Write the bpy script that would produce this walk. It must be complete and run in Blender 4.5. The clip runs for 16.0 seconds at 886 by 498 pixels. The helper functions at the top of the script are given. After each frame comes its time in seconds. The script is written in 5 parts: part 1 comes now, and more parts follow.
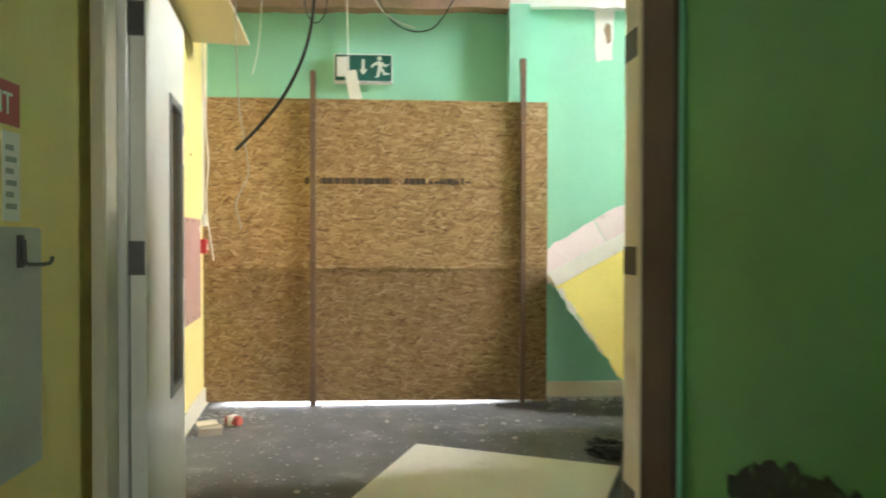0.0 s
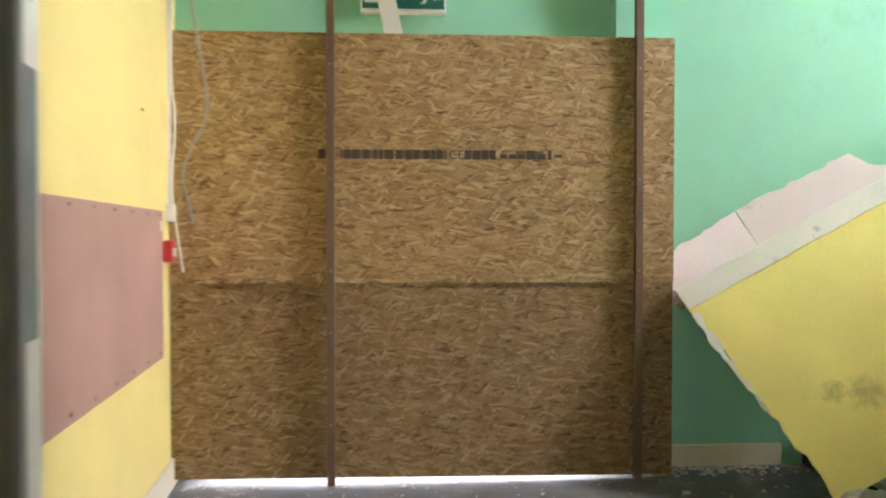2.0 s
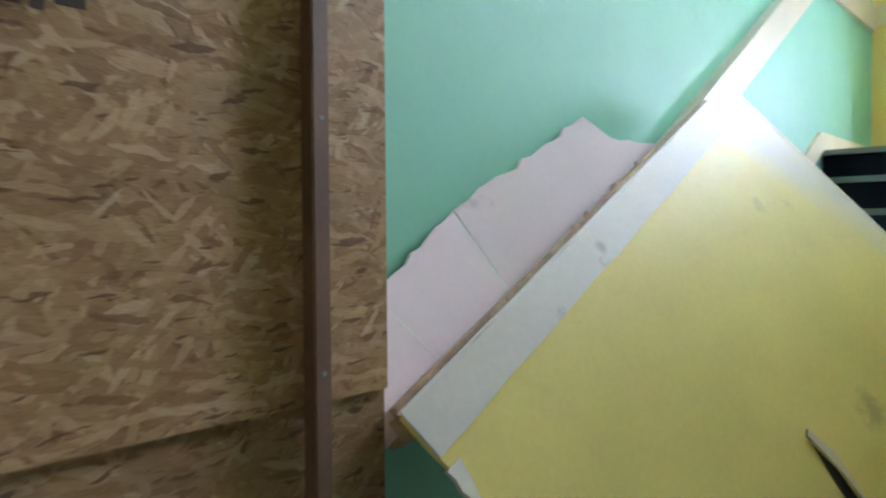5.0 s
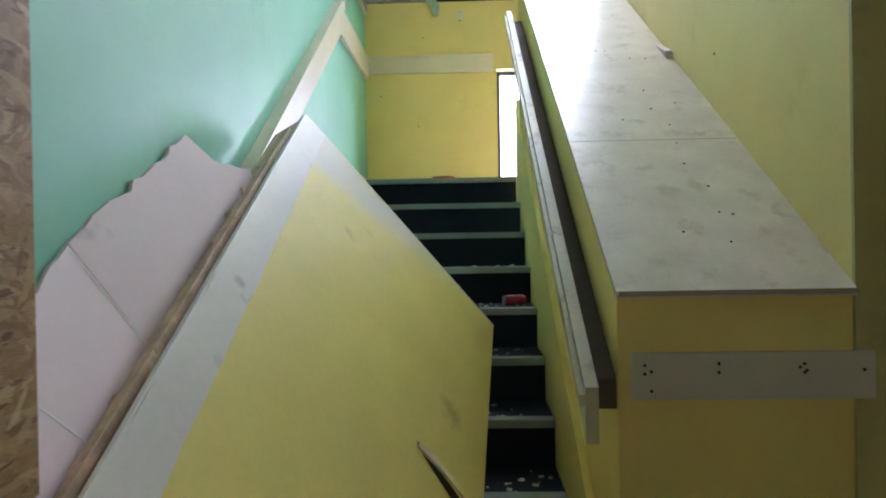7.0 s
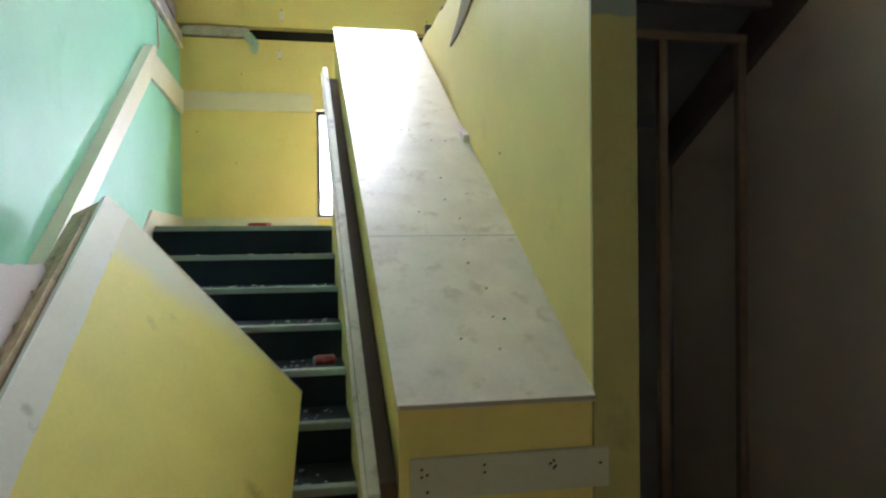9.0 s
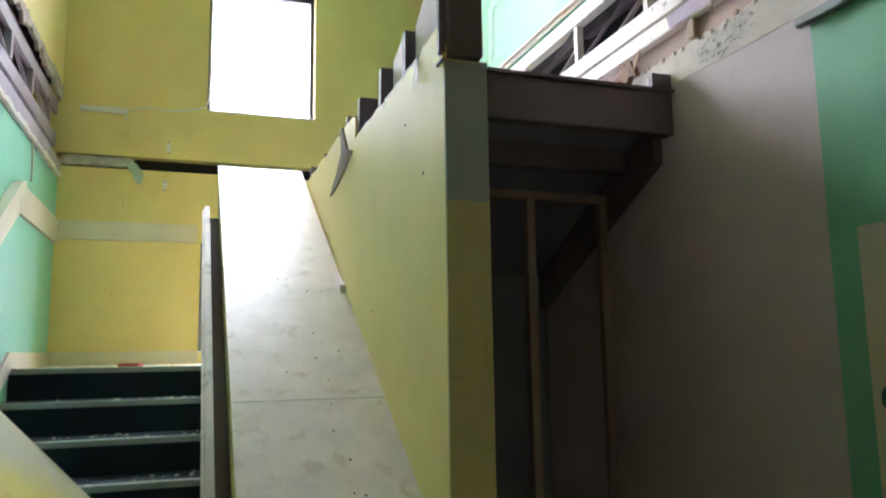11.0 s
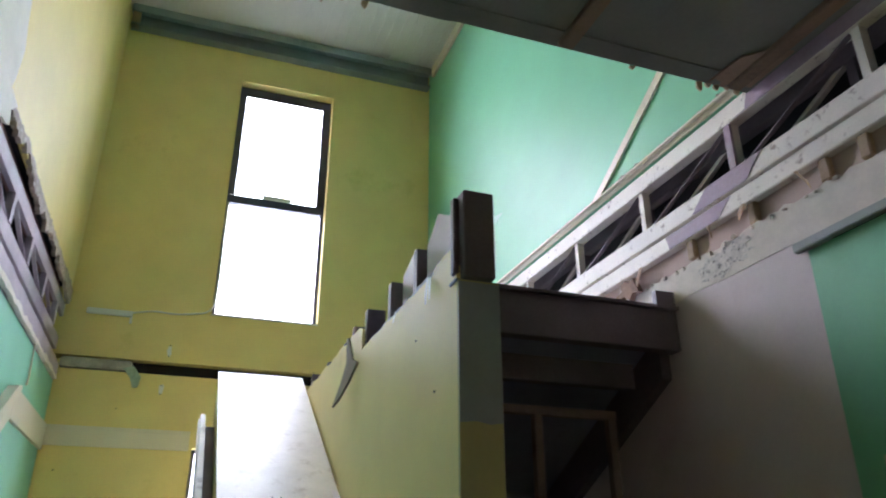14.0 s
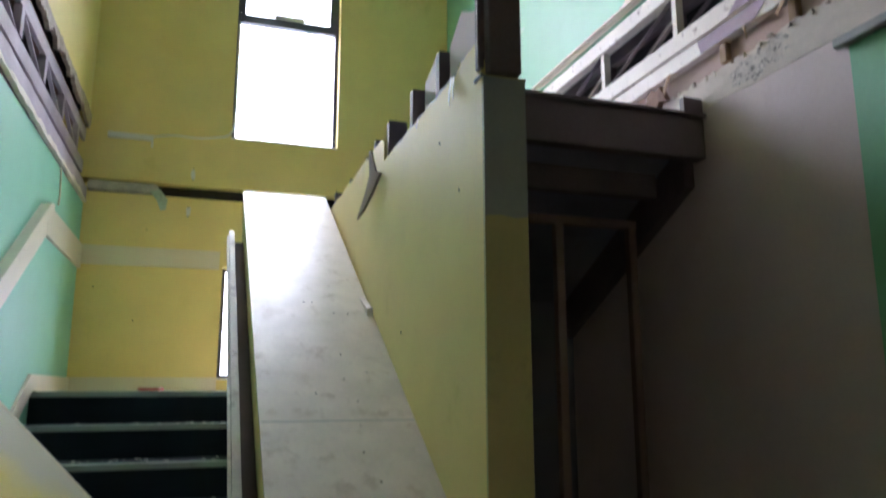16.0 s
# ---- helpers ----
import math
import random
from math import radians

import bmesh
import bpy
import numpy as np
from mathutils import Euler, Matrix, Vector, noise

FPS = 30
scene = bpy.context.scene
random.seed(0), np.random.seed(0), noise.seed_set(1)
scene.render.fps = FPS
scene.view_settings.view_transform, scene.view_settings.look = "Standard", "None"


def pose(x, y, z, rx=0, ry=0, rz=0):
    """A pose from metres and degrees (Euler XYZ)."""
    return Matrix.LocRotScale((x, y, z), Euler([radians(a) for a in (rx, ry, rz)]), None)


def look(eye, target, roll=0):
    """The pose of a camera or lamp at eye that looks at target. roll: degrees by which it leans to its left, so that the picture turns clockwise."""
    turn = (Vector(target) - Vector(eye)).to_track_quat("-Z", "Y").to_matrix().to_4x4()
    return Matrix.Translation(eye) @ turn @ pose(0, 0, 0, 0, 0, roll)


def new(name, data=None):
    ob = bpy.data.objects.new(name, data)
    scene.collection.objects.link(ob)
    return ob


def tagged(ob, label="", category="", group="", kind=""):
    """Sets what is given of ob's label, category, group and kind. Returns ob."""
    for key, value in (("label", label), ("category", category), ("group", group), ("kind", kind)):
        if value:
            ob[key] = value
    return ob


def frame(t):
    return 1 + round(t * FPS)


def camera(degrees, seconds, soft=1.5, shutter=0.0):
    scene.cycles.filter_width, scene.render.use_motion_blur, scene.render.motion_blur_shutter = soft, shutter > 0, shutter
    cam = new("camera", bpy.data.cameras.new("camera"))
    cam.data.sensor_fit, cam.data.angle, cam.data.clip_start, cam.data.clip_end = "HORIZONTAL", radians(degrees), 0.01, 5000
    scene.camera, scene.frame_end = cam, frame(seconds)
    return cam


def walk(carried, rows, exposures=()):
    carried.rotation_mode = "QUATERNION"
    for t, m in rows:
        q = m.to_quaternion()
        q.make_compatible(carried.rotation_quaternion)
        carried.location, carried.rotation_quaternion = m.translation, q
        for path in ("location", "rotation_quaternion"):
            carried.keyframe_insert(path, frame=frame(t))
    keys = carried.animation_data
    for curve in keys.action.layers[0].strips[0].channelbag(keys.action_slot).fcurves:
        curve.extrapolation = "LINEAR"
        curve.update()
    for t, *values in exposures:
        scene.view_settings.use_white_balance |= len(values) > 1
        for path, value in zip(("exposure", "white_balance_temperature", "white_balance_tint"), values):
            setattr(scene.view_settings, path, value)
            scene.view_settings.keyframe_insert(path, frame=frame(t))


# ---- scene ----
cam = camera(62.8, 16.0, soft=1.9, shutter=0.5)
PATH = [
    (0, (-1.163, -5.291, 1.21), (-1.015, -3.297, 1.18), 0.1),
    (0.5, (-1.201, -4.946, 1.207), (-1.178, -2.946, 1.166), 0.3),
    (1, (-1.211, -4.497, 1.206), (-1.185, -2.497, 1.166), 0.1),
    (1.5, (-1.287, -4.019, 1.211), (-1.286, -2.02, 1.173), 0.1),
    (2, (-1.368, -3.583, 1.223), (-1.252, -1.586, 1.186), 0.0),
    (2.5, (-1.337, -3.094, 1.236), (-1.089, -1.11, 1.183), -0.1),
    (3, (-1.299, -2.642, 1.288), (-0.884, -0.687, 1.205), 0.3),
    (5.5, (-0.89, -0.83, 1.302), (0.791, 0.253, 1.269), -0.7),
    (6, (-0.831, -0.706, 1.354), (1.019, 0.054, 1.324), -0.7),
    (6.5, (-0.889, -0.656, 1.354), (1.092, -0.387, 1.332), -0.9),
    (7, (-1.018, -0.629, 1.339), (0.981, -0.562, 1.326), -1.0),
    (7.5, (-1.125, -0.615, 1.415), (0.872, -0.52, 1.396), -1.1),
    (8, (-1.145, -0.618, 1.526), (0.855, -0.647, 1.499), -0.4),
    (8.5, (-1.175, -0.666, 1.594), (0.812, -0.897, 1.574), -0.6),
    (9, (-1.196, -0.722, 1.647), (0.765, -1.116, 1.628), -0.6),
    (11.5, (-1.269, -0.834, 1.867), (0.567, -1.532, 2.247), -0.7),
    (12, (-1.273, -0.831, 1.886), (0.523, -1.554, 2.388), -0.6),
    (12.5, (-1.268, -0.827, 1.897), (0.493, -1.537, 2.527), -0.4),
    (13, (-1.26, -0.832, 1.901), (0.459, -1.523, 2.655), -0.2),
    (13.5, (-1.255, -0.817, 1.899), (0.446, -1.489, 2.707), -0.1),
    (14, (-1.243, -0.781, 1.893), (0.48, -1.398, 2.697), -0.1),
    (14.5, (-1.231, -0.747, 1.871), (0.518, -1.301, 2.668), -0.1),
    (15, (-1.221, -0.747, 1.842), (0.553, -1.291, 2.588), -0.0),
    (15.5, (-1.201, -0.758, 1.814), (0.621, -1.334, 2.404), -0.1),
    (16, (-1.199, -0.774, 1.783), (0.667, -1.388, 2.159), -0.1),
]
EXPOSURES = [(0.0, 1.52, 6300, 5), (1.5, 1.25, 6400, 10), (2.3, 1.1, 6050, 10), (3.0, 0.9, 5650, 10), (5.5, 0.28, 5300, 10), (6.0, 0.24, 5350, 10), (7.0, -0.08, 5500, 12), (9.0, 0.04, 5800, 8), (11.5, -0.15, 5650, 10), (13.0, -0.62, 5480, 14), (14.0, -0.58, 5480, 14), (15.0, -0.72, 5480, 14), (16.0, -0.64, 5550, 14)]
walk(cam, [(t, look(eye, target, roll)) for t, eye, target, roll in PATH], EXPOSURES)

# ---- world and lights ----
world = bpy.data.worlds.new("sky")
scene.world = world
world.use_nodes = True
wn = world.node_tree
sky = wn.nodes.new("ShaderNodeTexSky")
sky.sky_type, sky.sun_disc = "NISHITA", False
sky.sun_elevation, sky.sun_rotation = radians(40), radians(60)
overcast = wn.nodes.new("ShaderNodeHueSaturation")
overcast.inputs["Saturation"].default_value = 0.2
wn.links.new(sky.outputs[0], overcast.inputs["Color"])
wn.links.new(overcast.outputs[0], wn.nodes["Background"].inputs[0])
wn.nodes["Background"].inputs[1].default_value = 0.15


def area(name, eye, target, w, h, watts, colour=(1, 1, 1)):
    d = bpy.data.lights.new(name, "AREA")
    d.shape, d.size, d.size_y, d.energy, d.color = "RECTANGLE", w, h, watts, colour
    o = new(name, d)
    o.matrix_world = look(eye, target)
    return o


XF, YL, YR = 4.88, 0.175, -2.82          # far wall, green wall beside the stairs, wall opposite
WY0, WY1, WZ0, WZ1 = -1.80, -0.905, 3.85, 6.24   # tall window
VY0, VY1, VZ0, VZ1 = -1.55, -0.89, 1.86, 2.75    # landing window
window_lamp = area("window_daylight", (XF + 0.80, (WY0 + WY1) / 2, 5.40), (XF - 3.2, (WY0 + WY1) / 2, 2.90), 1.5, 3.0, 500, (1.0, 0.95, 0.98))
window_lamp.data.spread = radians(140)
area("landing_window_daylight", (XF + 0.27, (VY0 + VY1) / 2, (VZ0 + VZ1) / 2), (0, (VY0 + VY1) / 2, (VZ0 + VZ1) / 2), 0.66, 0.9, 34, (1.0, 0.94, 1.06))
# Added fill lamp at an invented opening in the unseen corridor end.
area("corridor_fill_light", (-0.75, -7.62, 1.2), (-1.2, -3.0, 1.1), 0.75, 1.7, 6, (1.0, 0.97, 0.92))
area("doorway_daylight", (-1.3, 1.0, 1.1), (-1.3, 0, 0.0), 1.8, 1.8, 60, (1.0, 0.95, 1.05))


SKY_GLOW = 4.0


# ---- materials ----
def mat(name, colour, rough=0.6, metal=0.0, var=0.12, scale=3.0, bump=0.15, fine=60.0, stain=None, spec=0.5, spots=()):
    """Painted or plain surface with broad tone changes, fine grain and a little relief."""
    m = bpy.data.materials.new(name)
    m.use_nodes = True
    n, l = m.node_tree.nodes, m.node_tree.links
    b = n["Principled BSDF"]
    b.inputs["Roughness"].default_value, b.inputs["Metallic"].default_value = rough, metal
    b.inputs["Specular IOR Level"].default_value = spec
    tc = n.new("ShaderNodeTexCoord")
    n1 = n.new("ShaderNodeTexNoise")
    n1.inputs["Scale"].default_value, n1.inputs["Detail"].default_value = scale, 6
    l.new(tc.outputs["Object"], n1.inputs["Vector"])
    n2 = n.new("ShaderNodeTexNoise")
    n2.inputs["Scale"].default_value, n2.inputs["Detail"].default_value = fine, 3
    l.new(tc.outputs["Object"], n2.inputs["Vector"])
    add = n.new("ShaderNodeMath")
    add.operation = "ADD"
    l.new(n1.outputs[0], add.inputs[0])
    half = n.new("ShaderNodeMath")
    half.operation = "MULTIPLY"
    half.inputs[1].default_value = 0.35
    l.new(n2.outputs[0], half.inputs[0])
    l.new(half.outputs[0], add.inputs[1])
    r = n.new("ShaderNodeValToRGB")
    r.color_ramp.elements[0].position, r.color_ramp.elements[1].position = 0.4, 0.95
    lo = [max(0, c * (1 - var)) for c in colour]
    hi = [min(1, c * (1 + var)) for c in colour]
    r.color_ramp.elements[0].color, r.color_ramp.elements[1].color = (*lo, 1), (*hi, 1)
    l.new(add.outputs[0], r.inputs[0])
    out = r.outputs[0]
    if stain:
        colour2, sc, edge = stain
        n3 = n.new("ShaderNodeTexNoise")
        n3.inputs["Scale"].default_value, n3.inputs["Detail"].default_value, n3.inputs["Roughness"].default_value = sc, 8, 0.65
        l.new(tc.outputs["Object"], n3.inputs["Vector"])
        r3 = n.new("ShaderNodeValToRGB")
        r3.color_ramp.elements[0].position, r3.color_ramp.elements[1].position = edge, edge + 0.12
        l.new(n3.outputs[0], r3.inputs[0])
        mx = n.new("ShaderNodeMixRGB")
        mx.inputs[2].default_value = (*colour2, 1)
        l.new(r3.outputs[0], mx.inputs[0])
        l.new(out, mx.inputs[1])
        out = mx.outputs[0]
    for centre, radius, colour3 in spots:
        dist = n.new("ShaderNodeVectorMath")
        dist.operation = "DISTANCE"
        dist.inputs[1].default_value = centre
        l.new(tc.outputs["Object"], dist.inputs[0])
        n4 = n.new("ShaderNodeTexNoise")
        n4.inputs["Scale"].default_value, n4.inputs["Detail"].default_value, n4.inputs["Roughness"].default_value = 22, 9, 0.7
        l.new(tc.outputs["Object"], n4.inputs["Vector"])
        q = n.new("ShaderNodeMapRange")
        q.inputs["From Min"].default_value, q.inputs["From Max"].default_value = radius, 0.0
        l.new(dist.outputs["Value"], q.inputs["Value"])
        k = n.new("ShaderNodeMath")
        k.operation = "MULTIPLY"
        l.new(q.outputs[0], k.inputs[0])
        l.new(n4.outputs[0], k.inputs[1])
        q2 = n.new("ShaderNodeMapRange")
        q2.inputs["From Min"].default_value, q2.inputs["From Max"].default_value, q2.inputs["To Max"].default_value = 0.26, 0.5, 0.5
        l.new(k.outputs[0], q2.inputs["Value"])
        mx = n.new("ShaderNodeMixRGB")
        mx.inputs[2].default_value = (*colour3, 1)
        l.new(q2.outputs[0], mx.inputs[0])
        l.new(out, mx.inputs[1])
        out = mx.outputs[0]
    l.new(out, b.inputs["Base Color"])
    if bump:
        bp = n.new("ShaderNodeBump")
        bp.inputs["Strength"].default_value, bp.inputs["Distance"].default_value = bump, 0.004
        l.new(add.outputs[0], bp.inputs["Height"])
        l.new(bp.outputs[0], b.inputs["Normal"])
    return m


def osb_material(name, tone):
    """Pressed wood strands: layers of separate elongated flakes at many angles over a tan ground."""
    m = bpy.data.materials.new(name)
    m.use_nodes = True
    n, l = m.node_tree.nodes, m.node_tree.links
    b = n["Principled BSDF"]
    b.inputs["Roughness"].default_value = 0.62
    b.inputs["Specular IOR Level"].default_value = 0.35
    tc = n.new("ShaderNodeTexCoord")
    sep = n.new("ShaderNodeSeparateXYZ")
    l.new(tc.outputs["Object"], sep.inputs[0])
    flat = n.new("ShaderNodeCombineXYZ")
    l.new(sep.outputs[0], flat.inputs[0])
    l.new(sep.outputs[2], flat.inputs[1])
    warp = n.new("ShaderNodeTexNoise")
    warp.inputs["Scale"].default_value, warp.inputs["Detail"].default_value = 30, 3
    l.new(flat.outputs[0], warp.inputs["Vector"])
    sw = n.new("ShaderNodeVectorMath")
    sw.operation = "MULTIPLY_ADD"
    sw.inputs[1].default_value = (0.016, 0.016, 0)
    l.new(warp.outputs["Color"], sw.inputs[0])
    l.new(flat.outputs[0], sw.inputs[2])

    def mapped(angle, sx, sy, off):
        rot = n.new("ShaderNodeMapping")
        rot.inputs["Rotation"].default_value = (0, 0, radians(angle))
        rot.inputs["Location"].default_value = (off, off * 1.7, 0)
        l.new(sw.outputs[0], rot.inputs["Vector"])
        mp = n.new("ShaderNodeMapping")
        mp.inputs["Scale"].default_value = (sx, sy, 1)
        l.new(rot.outputs[0], mp.inputs["Vector"])
        return mp.outputs[0]

    def ramp(source, stops):
        r = n.new("ShaderNodeValToRGB")
        e = r.color_ramp.elements
        e[0].position, e[0].color = stops[0][0], (*stops[0][1], 1)
        e[1].position, e[1].color = stops[-1][0], (*stops[-1][1], 1)
        for p, c in stops[1:-1]:
            e.new(p).color = (*c, 1)
        l.new(source, r.inputs[0])
        return r.outputs[0]

    def math_node(op, a, c):
        k = n.new("ShaderNodeMath")
        k.operation = op
        for i, w in enumerate((a, c)):
            if isinstance(w, (int, float)):
                k.inputs[i].default_value = w
            else:
                l.new(w, k.inputs[i])
        return k.outputs[0]

    base = n.new("ShaderNodeTexNoise")
    base.inputs["Scale"].default_value, base.inputs["Detail"].default_value = 1, 5
    l.new(mapped(3, 14, 60, 0.4), base.inputs["Vector"])
    out = ramp(base.outputs[0], ((0.3, (0.22, 0.12, 0.045)), (0.5, (0.37, 0.225, 0.092)), (0.7, (0.48, 0.31, 0.14))))
    tones = ((0.0, (0.20, 0.105, 0.042)), (0.07, (0.30, 0.175, 0.072)), (0.3, (0.38, 0.24, 0.10)), (0.6, (0.45, 0.30, 0.135)), (0.85, (0.55, 0.385, 0.195)), (1.0, (0.66, 0.49, 0.285)))
    height = base.outputs[0]
    for angle, sx, sy, off, keep in ((0, 8, 44, 1.3, 0.35), (64, 10, 46, 3.9, 0.55), (-28, 10, 48, 7.1, 0.5), (18, 10, 52, 11.2, 0.45), (-72, 11, 50, 17.0, 0.62), (42, 11, 52, 19.6, 0.55), (-9, 9, 56, 23.3, 0.45), (-48, 12, 54, 29.1, 0.62), (9, 9, 60, 31.7, 0.5)):
        v = n.new("ShaderNodeTexVoronoi")
        v.voronoi_dimensions = "2D"
        v.inputs["Scale"].default_value = 1
        l.new(mapped(angle, sx, sy, off), v.inputs["Vector"])
        col = n.new("ShaderNodeSeparateColor")
        l.new(v.outputs["Color"], col.inputs[0])
        inside = math_node("LESS_THAN", v.outputs["Distance"], 0.43)
        mask = math_node("MULTIPLY", inside, math_node("GREATER_THAN", col.outputs[1], keep))
        mx = n.new("ShaderNodeMixRGB")
        l.new(math_node("MULTIPLY", mask, 0.74), mx.inputs[0])
        l.new(out, mx.inputs[1])
        l.new(ramp(col.outputs[0], tones), mx.inputs[2])
        out = mx.outputs[0]
        height = math_node("ADD", height, math_node("MULTIPLY", mask, col.outputs[2]))
    chips = n.new("ShaderNodeTexNoise")
    chips.inputs["Scale"].default_value, chips.inputs["Detail"].default_value = 1, 2
    l.new(mapped(-6, 11, 50, 41.0), chips.inputs["Vector"])
    q = n.new("ShaderNodeMapRange")
    q.inputs["From Min"].default_value, q.inputs["From Max"].default_value, q.inputs["To Max"].default_value = 0.635, 0.665, 0.75
    l.new(chips.outputs[0], q.inputs["Value"])
    mx = n.new("ShaderNodeMixRGB")
    mx.inputs[2].default_value = (0.13, 0.06, 0.027, 1)
    l.new(q.outputs[0], mx.inputs[0])
    l.new(out, mx.inputs[1])
    grain = n.new("ShaderNodeTexNoise")
    grain.inputs["Scale"].default_value, grain.inputs["Detail"].default_value = 1, 3
    l.new(mapped(5, 60, 420, 2.0), grain.inputs["Vector"])
    dull = n.new("ShaderNodeMixRGB")
    dull.blend_type = "MULTIPLY"
    dull.inputs[0].default_value = 1.0
    l.new(mx.outputs[0], dull.inputs[1])
    l.new(ramp(grain.outputs[0], ((0.3, (0.80 * tone, 0.79 * tone, 0.76 * tone)), (0.7, (1.08 * tone, 1.06 * tone, 1.02 * tone)))), dull.inputs[2])
    l.new(dull.outputs[0], b.inputs["Base Color"])
    bp = n.new("ShaderNodeBump")
    bp.inputs["Strength"].default_value, bp.inputs["Distance"].default_value = 0.35, 0.0012
    l.new(height, bp.inputs["Height"])
    l.new(bp.outputs[0], b.inputs["Normal"])
    return m


YELLOW = mat("yellow_paint", (0.78, 0.65, 0.24), 0.55, var=0.06, stain=((0.62, 0.52, 0.16), 1.4, 0.62))
# Mint paint turned greener and deeper; the light's colour cast is in it.
UPGREEN = mat("green_paint_cast_tinted", (0.235, 0.57, 0.345), 0.42, var=0.05, stain=((0.20, 0.50, 0.29), 1.1, 0.62), spec=0.45)
GREEN = mat("green_paint", (0.29, 0.62, 0.45), 0.5, var=0.05, stain=((0.20, 0.52, 0.34), 1.1, 0.62), spec=0.35)
PANEL_YELLOW = mat("scuffed_yellow_paint", (0.83, 0.73, 0.225), 0.42, var=0.08, stain=((0.58, 0.50, 0.19), 2.6, 0.66), spots=[((1.38, -0.57, 0.78), 0.15, (0.32, 0.28, 0.12)), ((0.71, -0.46, 0.52), 0.20, (0.26, 0.23, 0.11)), ((0.58, -0.42, 0.52), 0.13, (0.26, 0.23, 0.11))])
OSB = osb_material("strand_board_face", 0.90)
# Same strand board in a darker tone that carries the lower sheet's shade.
OSB_SHADED = osb_material("strand_board_shaded_face", 0.66)
BATTEN = mat("batten_wood", (0.16, 0.095, 0.055), 0.65, var=0.3, fine=90)
TIMBER = mat("raw_timber", (0.44, 0.31, 0.19), 0.7, var=0.3, fine=80)
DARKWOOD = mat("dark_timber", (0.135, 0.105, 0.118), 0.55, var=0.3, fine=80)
SIDEWOOD = mat("lilac_grey_timber", (0.41, 0.345, 0.40), 0.6, var=0.3, fine=80)
PURPLE = mat("truss_timber", (0.34, 0.245, 0.305), 0.6, var=0.25, fine=80)
CREAM = mat("cream_gloss", (0.72, 0.66, 0.50), 0.35, var=0.06)
WHITE = mat("white_paint", (0.76, 0.75, 0.70), 0.45, var=0.06)
PINK = mat("pink_plasterboard", (0.76, 0.645, 0.655), 0.7, var=0.06, stain=((0.50, 0.43, 0.44), 6, 0.60))
BEIGE = mat("bare_plaster", (0.68, 0.60, 0.59), 0.7, var=0.08, stain=((0.62, 0.53, 0.52), 1.5, 0.6))
SLOPE = mat("worn_white_board", (0.755, 0.70, 0.625), 0.24, var=0.12, scale=7, bump=0.3, stain=((0.62, 0.555, 0.48), 11, 0.545))
CONCRETE = mat("dusty_grey_floor", (0.132, 0.130, 0.131), 0.62, var=0.35, scale=4, bump=0.5, stain=((0.25, 0.25, 0.245), 4, 0.57))
RISER = mat("dark_green_carpet", (0.009, 0.015, 0.030), 0.9, var=0.3, fine=200)
NOSING = mat("grey_nosing", (0.30, 0.33, 0.31), 0.5, var=0.15)
DARKSTEEL = mat("tarnished_hinge_steel", (0.10, 0.095, 0.09), 0.5, 0.5, var=0.3)
METAL = mat("galvanised_steel", (0.27, 0.31, 0.31), 0.45, 0.4, var=0.2)
FRAME = mat("dark_window_frame", (0.05, 0.05, 0.075), 0.4, var=0.15)
SOFFIT = mat("grey_deck", (0.19, 0.185, 0.165), 0.8, var=0.15)
PINKWOOD = mat("salmon_board", (0.40, 0.235, 0.185), 0.7, var=0.12, fine=120)
# Near black for void shade put into colour; also holes and fixing heads.
DARK = mat("void_shade_and_fixing_black", (0.012, 0.011, 0.012), 0.9, var=0.2)
RED = mat("red_plastic", (0.50, 0.03, 0.03), 0.4, var=0.1)
CRIMSON = mat("crimson_can_paint", (0.16, 0.008, 0.016), 0.4, 0.1, var=0.35, scale=25)
BLACK = mat("black_plastic", (0.015, 0.015, 0.015), 0.45, var=0.2)
SIGNGREEN = mat("sign_green", (0.015, 0.11, 0.085), 0.35, var=0.04)
ROOFSHEET = mat("grey_white_roof_lining", (0.60, 0.60, 0.53), 0.55, var=0.06)
DOORPAINT = mat("grey_door_paint", (0.82, 0.79, 0.72), 0.35, var=0.07)
BLUE = mat("blue_plastic", (0.02, 0.09, 0.36), 0.4, var=0.05)
GLASS = bpy.data.materials.new("glass")
GLASS.use_nodes = True
gb = GLASS.node_tree.nodes["Principled BSDF"]
gb.inputs["Transmission Weight"].default_value, gb.inputs["Roughness"].default_value, gb.inputs["IOR"].default_value = 1.0, 0.02, 1.05


# ---- builders ----
def box(bm, lo, hi, bevel=0.0, m=None):
    r = bmesh.ops.create_cube(bm, size=1)
    vs = r["verts"]
    for v in vs:
        v.co = Vector([lo[i] + (v.co[i] + 0.5) * (hi[i] - lo[i]) for i in range(3)])
    if bevel:
        es = list({e for v in vs for e in v.link_edges})
        g = bmesh.ops.bevel(bm, geom=es, offset=bevel, segments=2, affect="EDGES")
        vs = list({v for f in g["faces"] for v in f.verts} | {v for v in vs if v.is_valid})
    if m is not None:
        bmesh.ops.transform(bm, matrix=m, verts=vs)
    return vs


def prism(bm, pts, direction):
    """A flat outline pushed along a direction."""
    d = Vector(direction)
    a = [bm.verts.new(p) for p in pts]
    b = [bm.verts.new(Vector(p) + d) for p in pts]
    bm.faces.new(a)
    bm.faces.new(b[::-1])
    k = len(pts)
    for i in range(k):
        bm.faces.new((a[i], b[i], b[(i + 1) % k], a[(i + 1) % k]))
    bmesh.ops.recalc_face_normals(bm, faces=bm.faces)


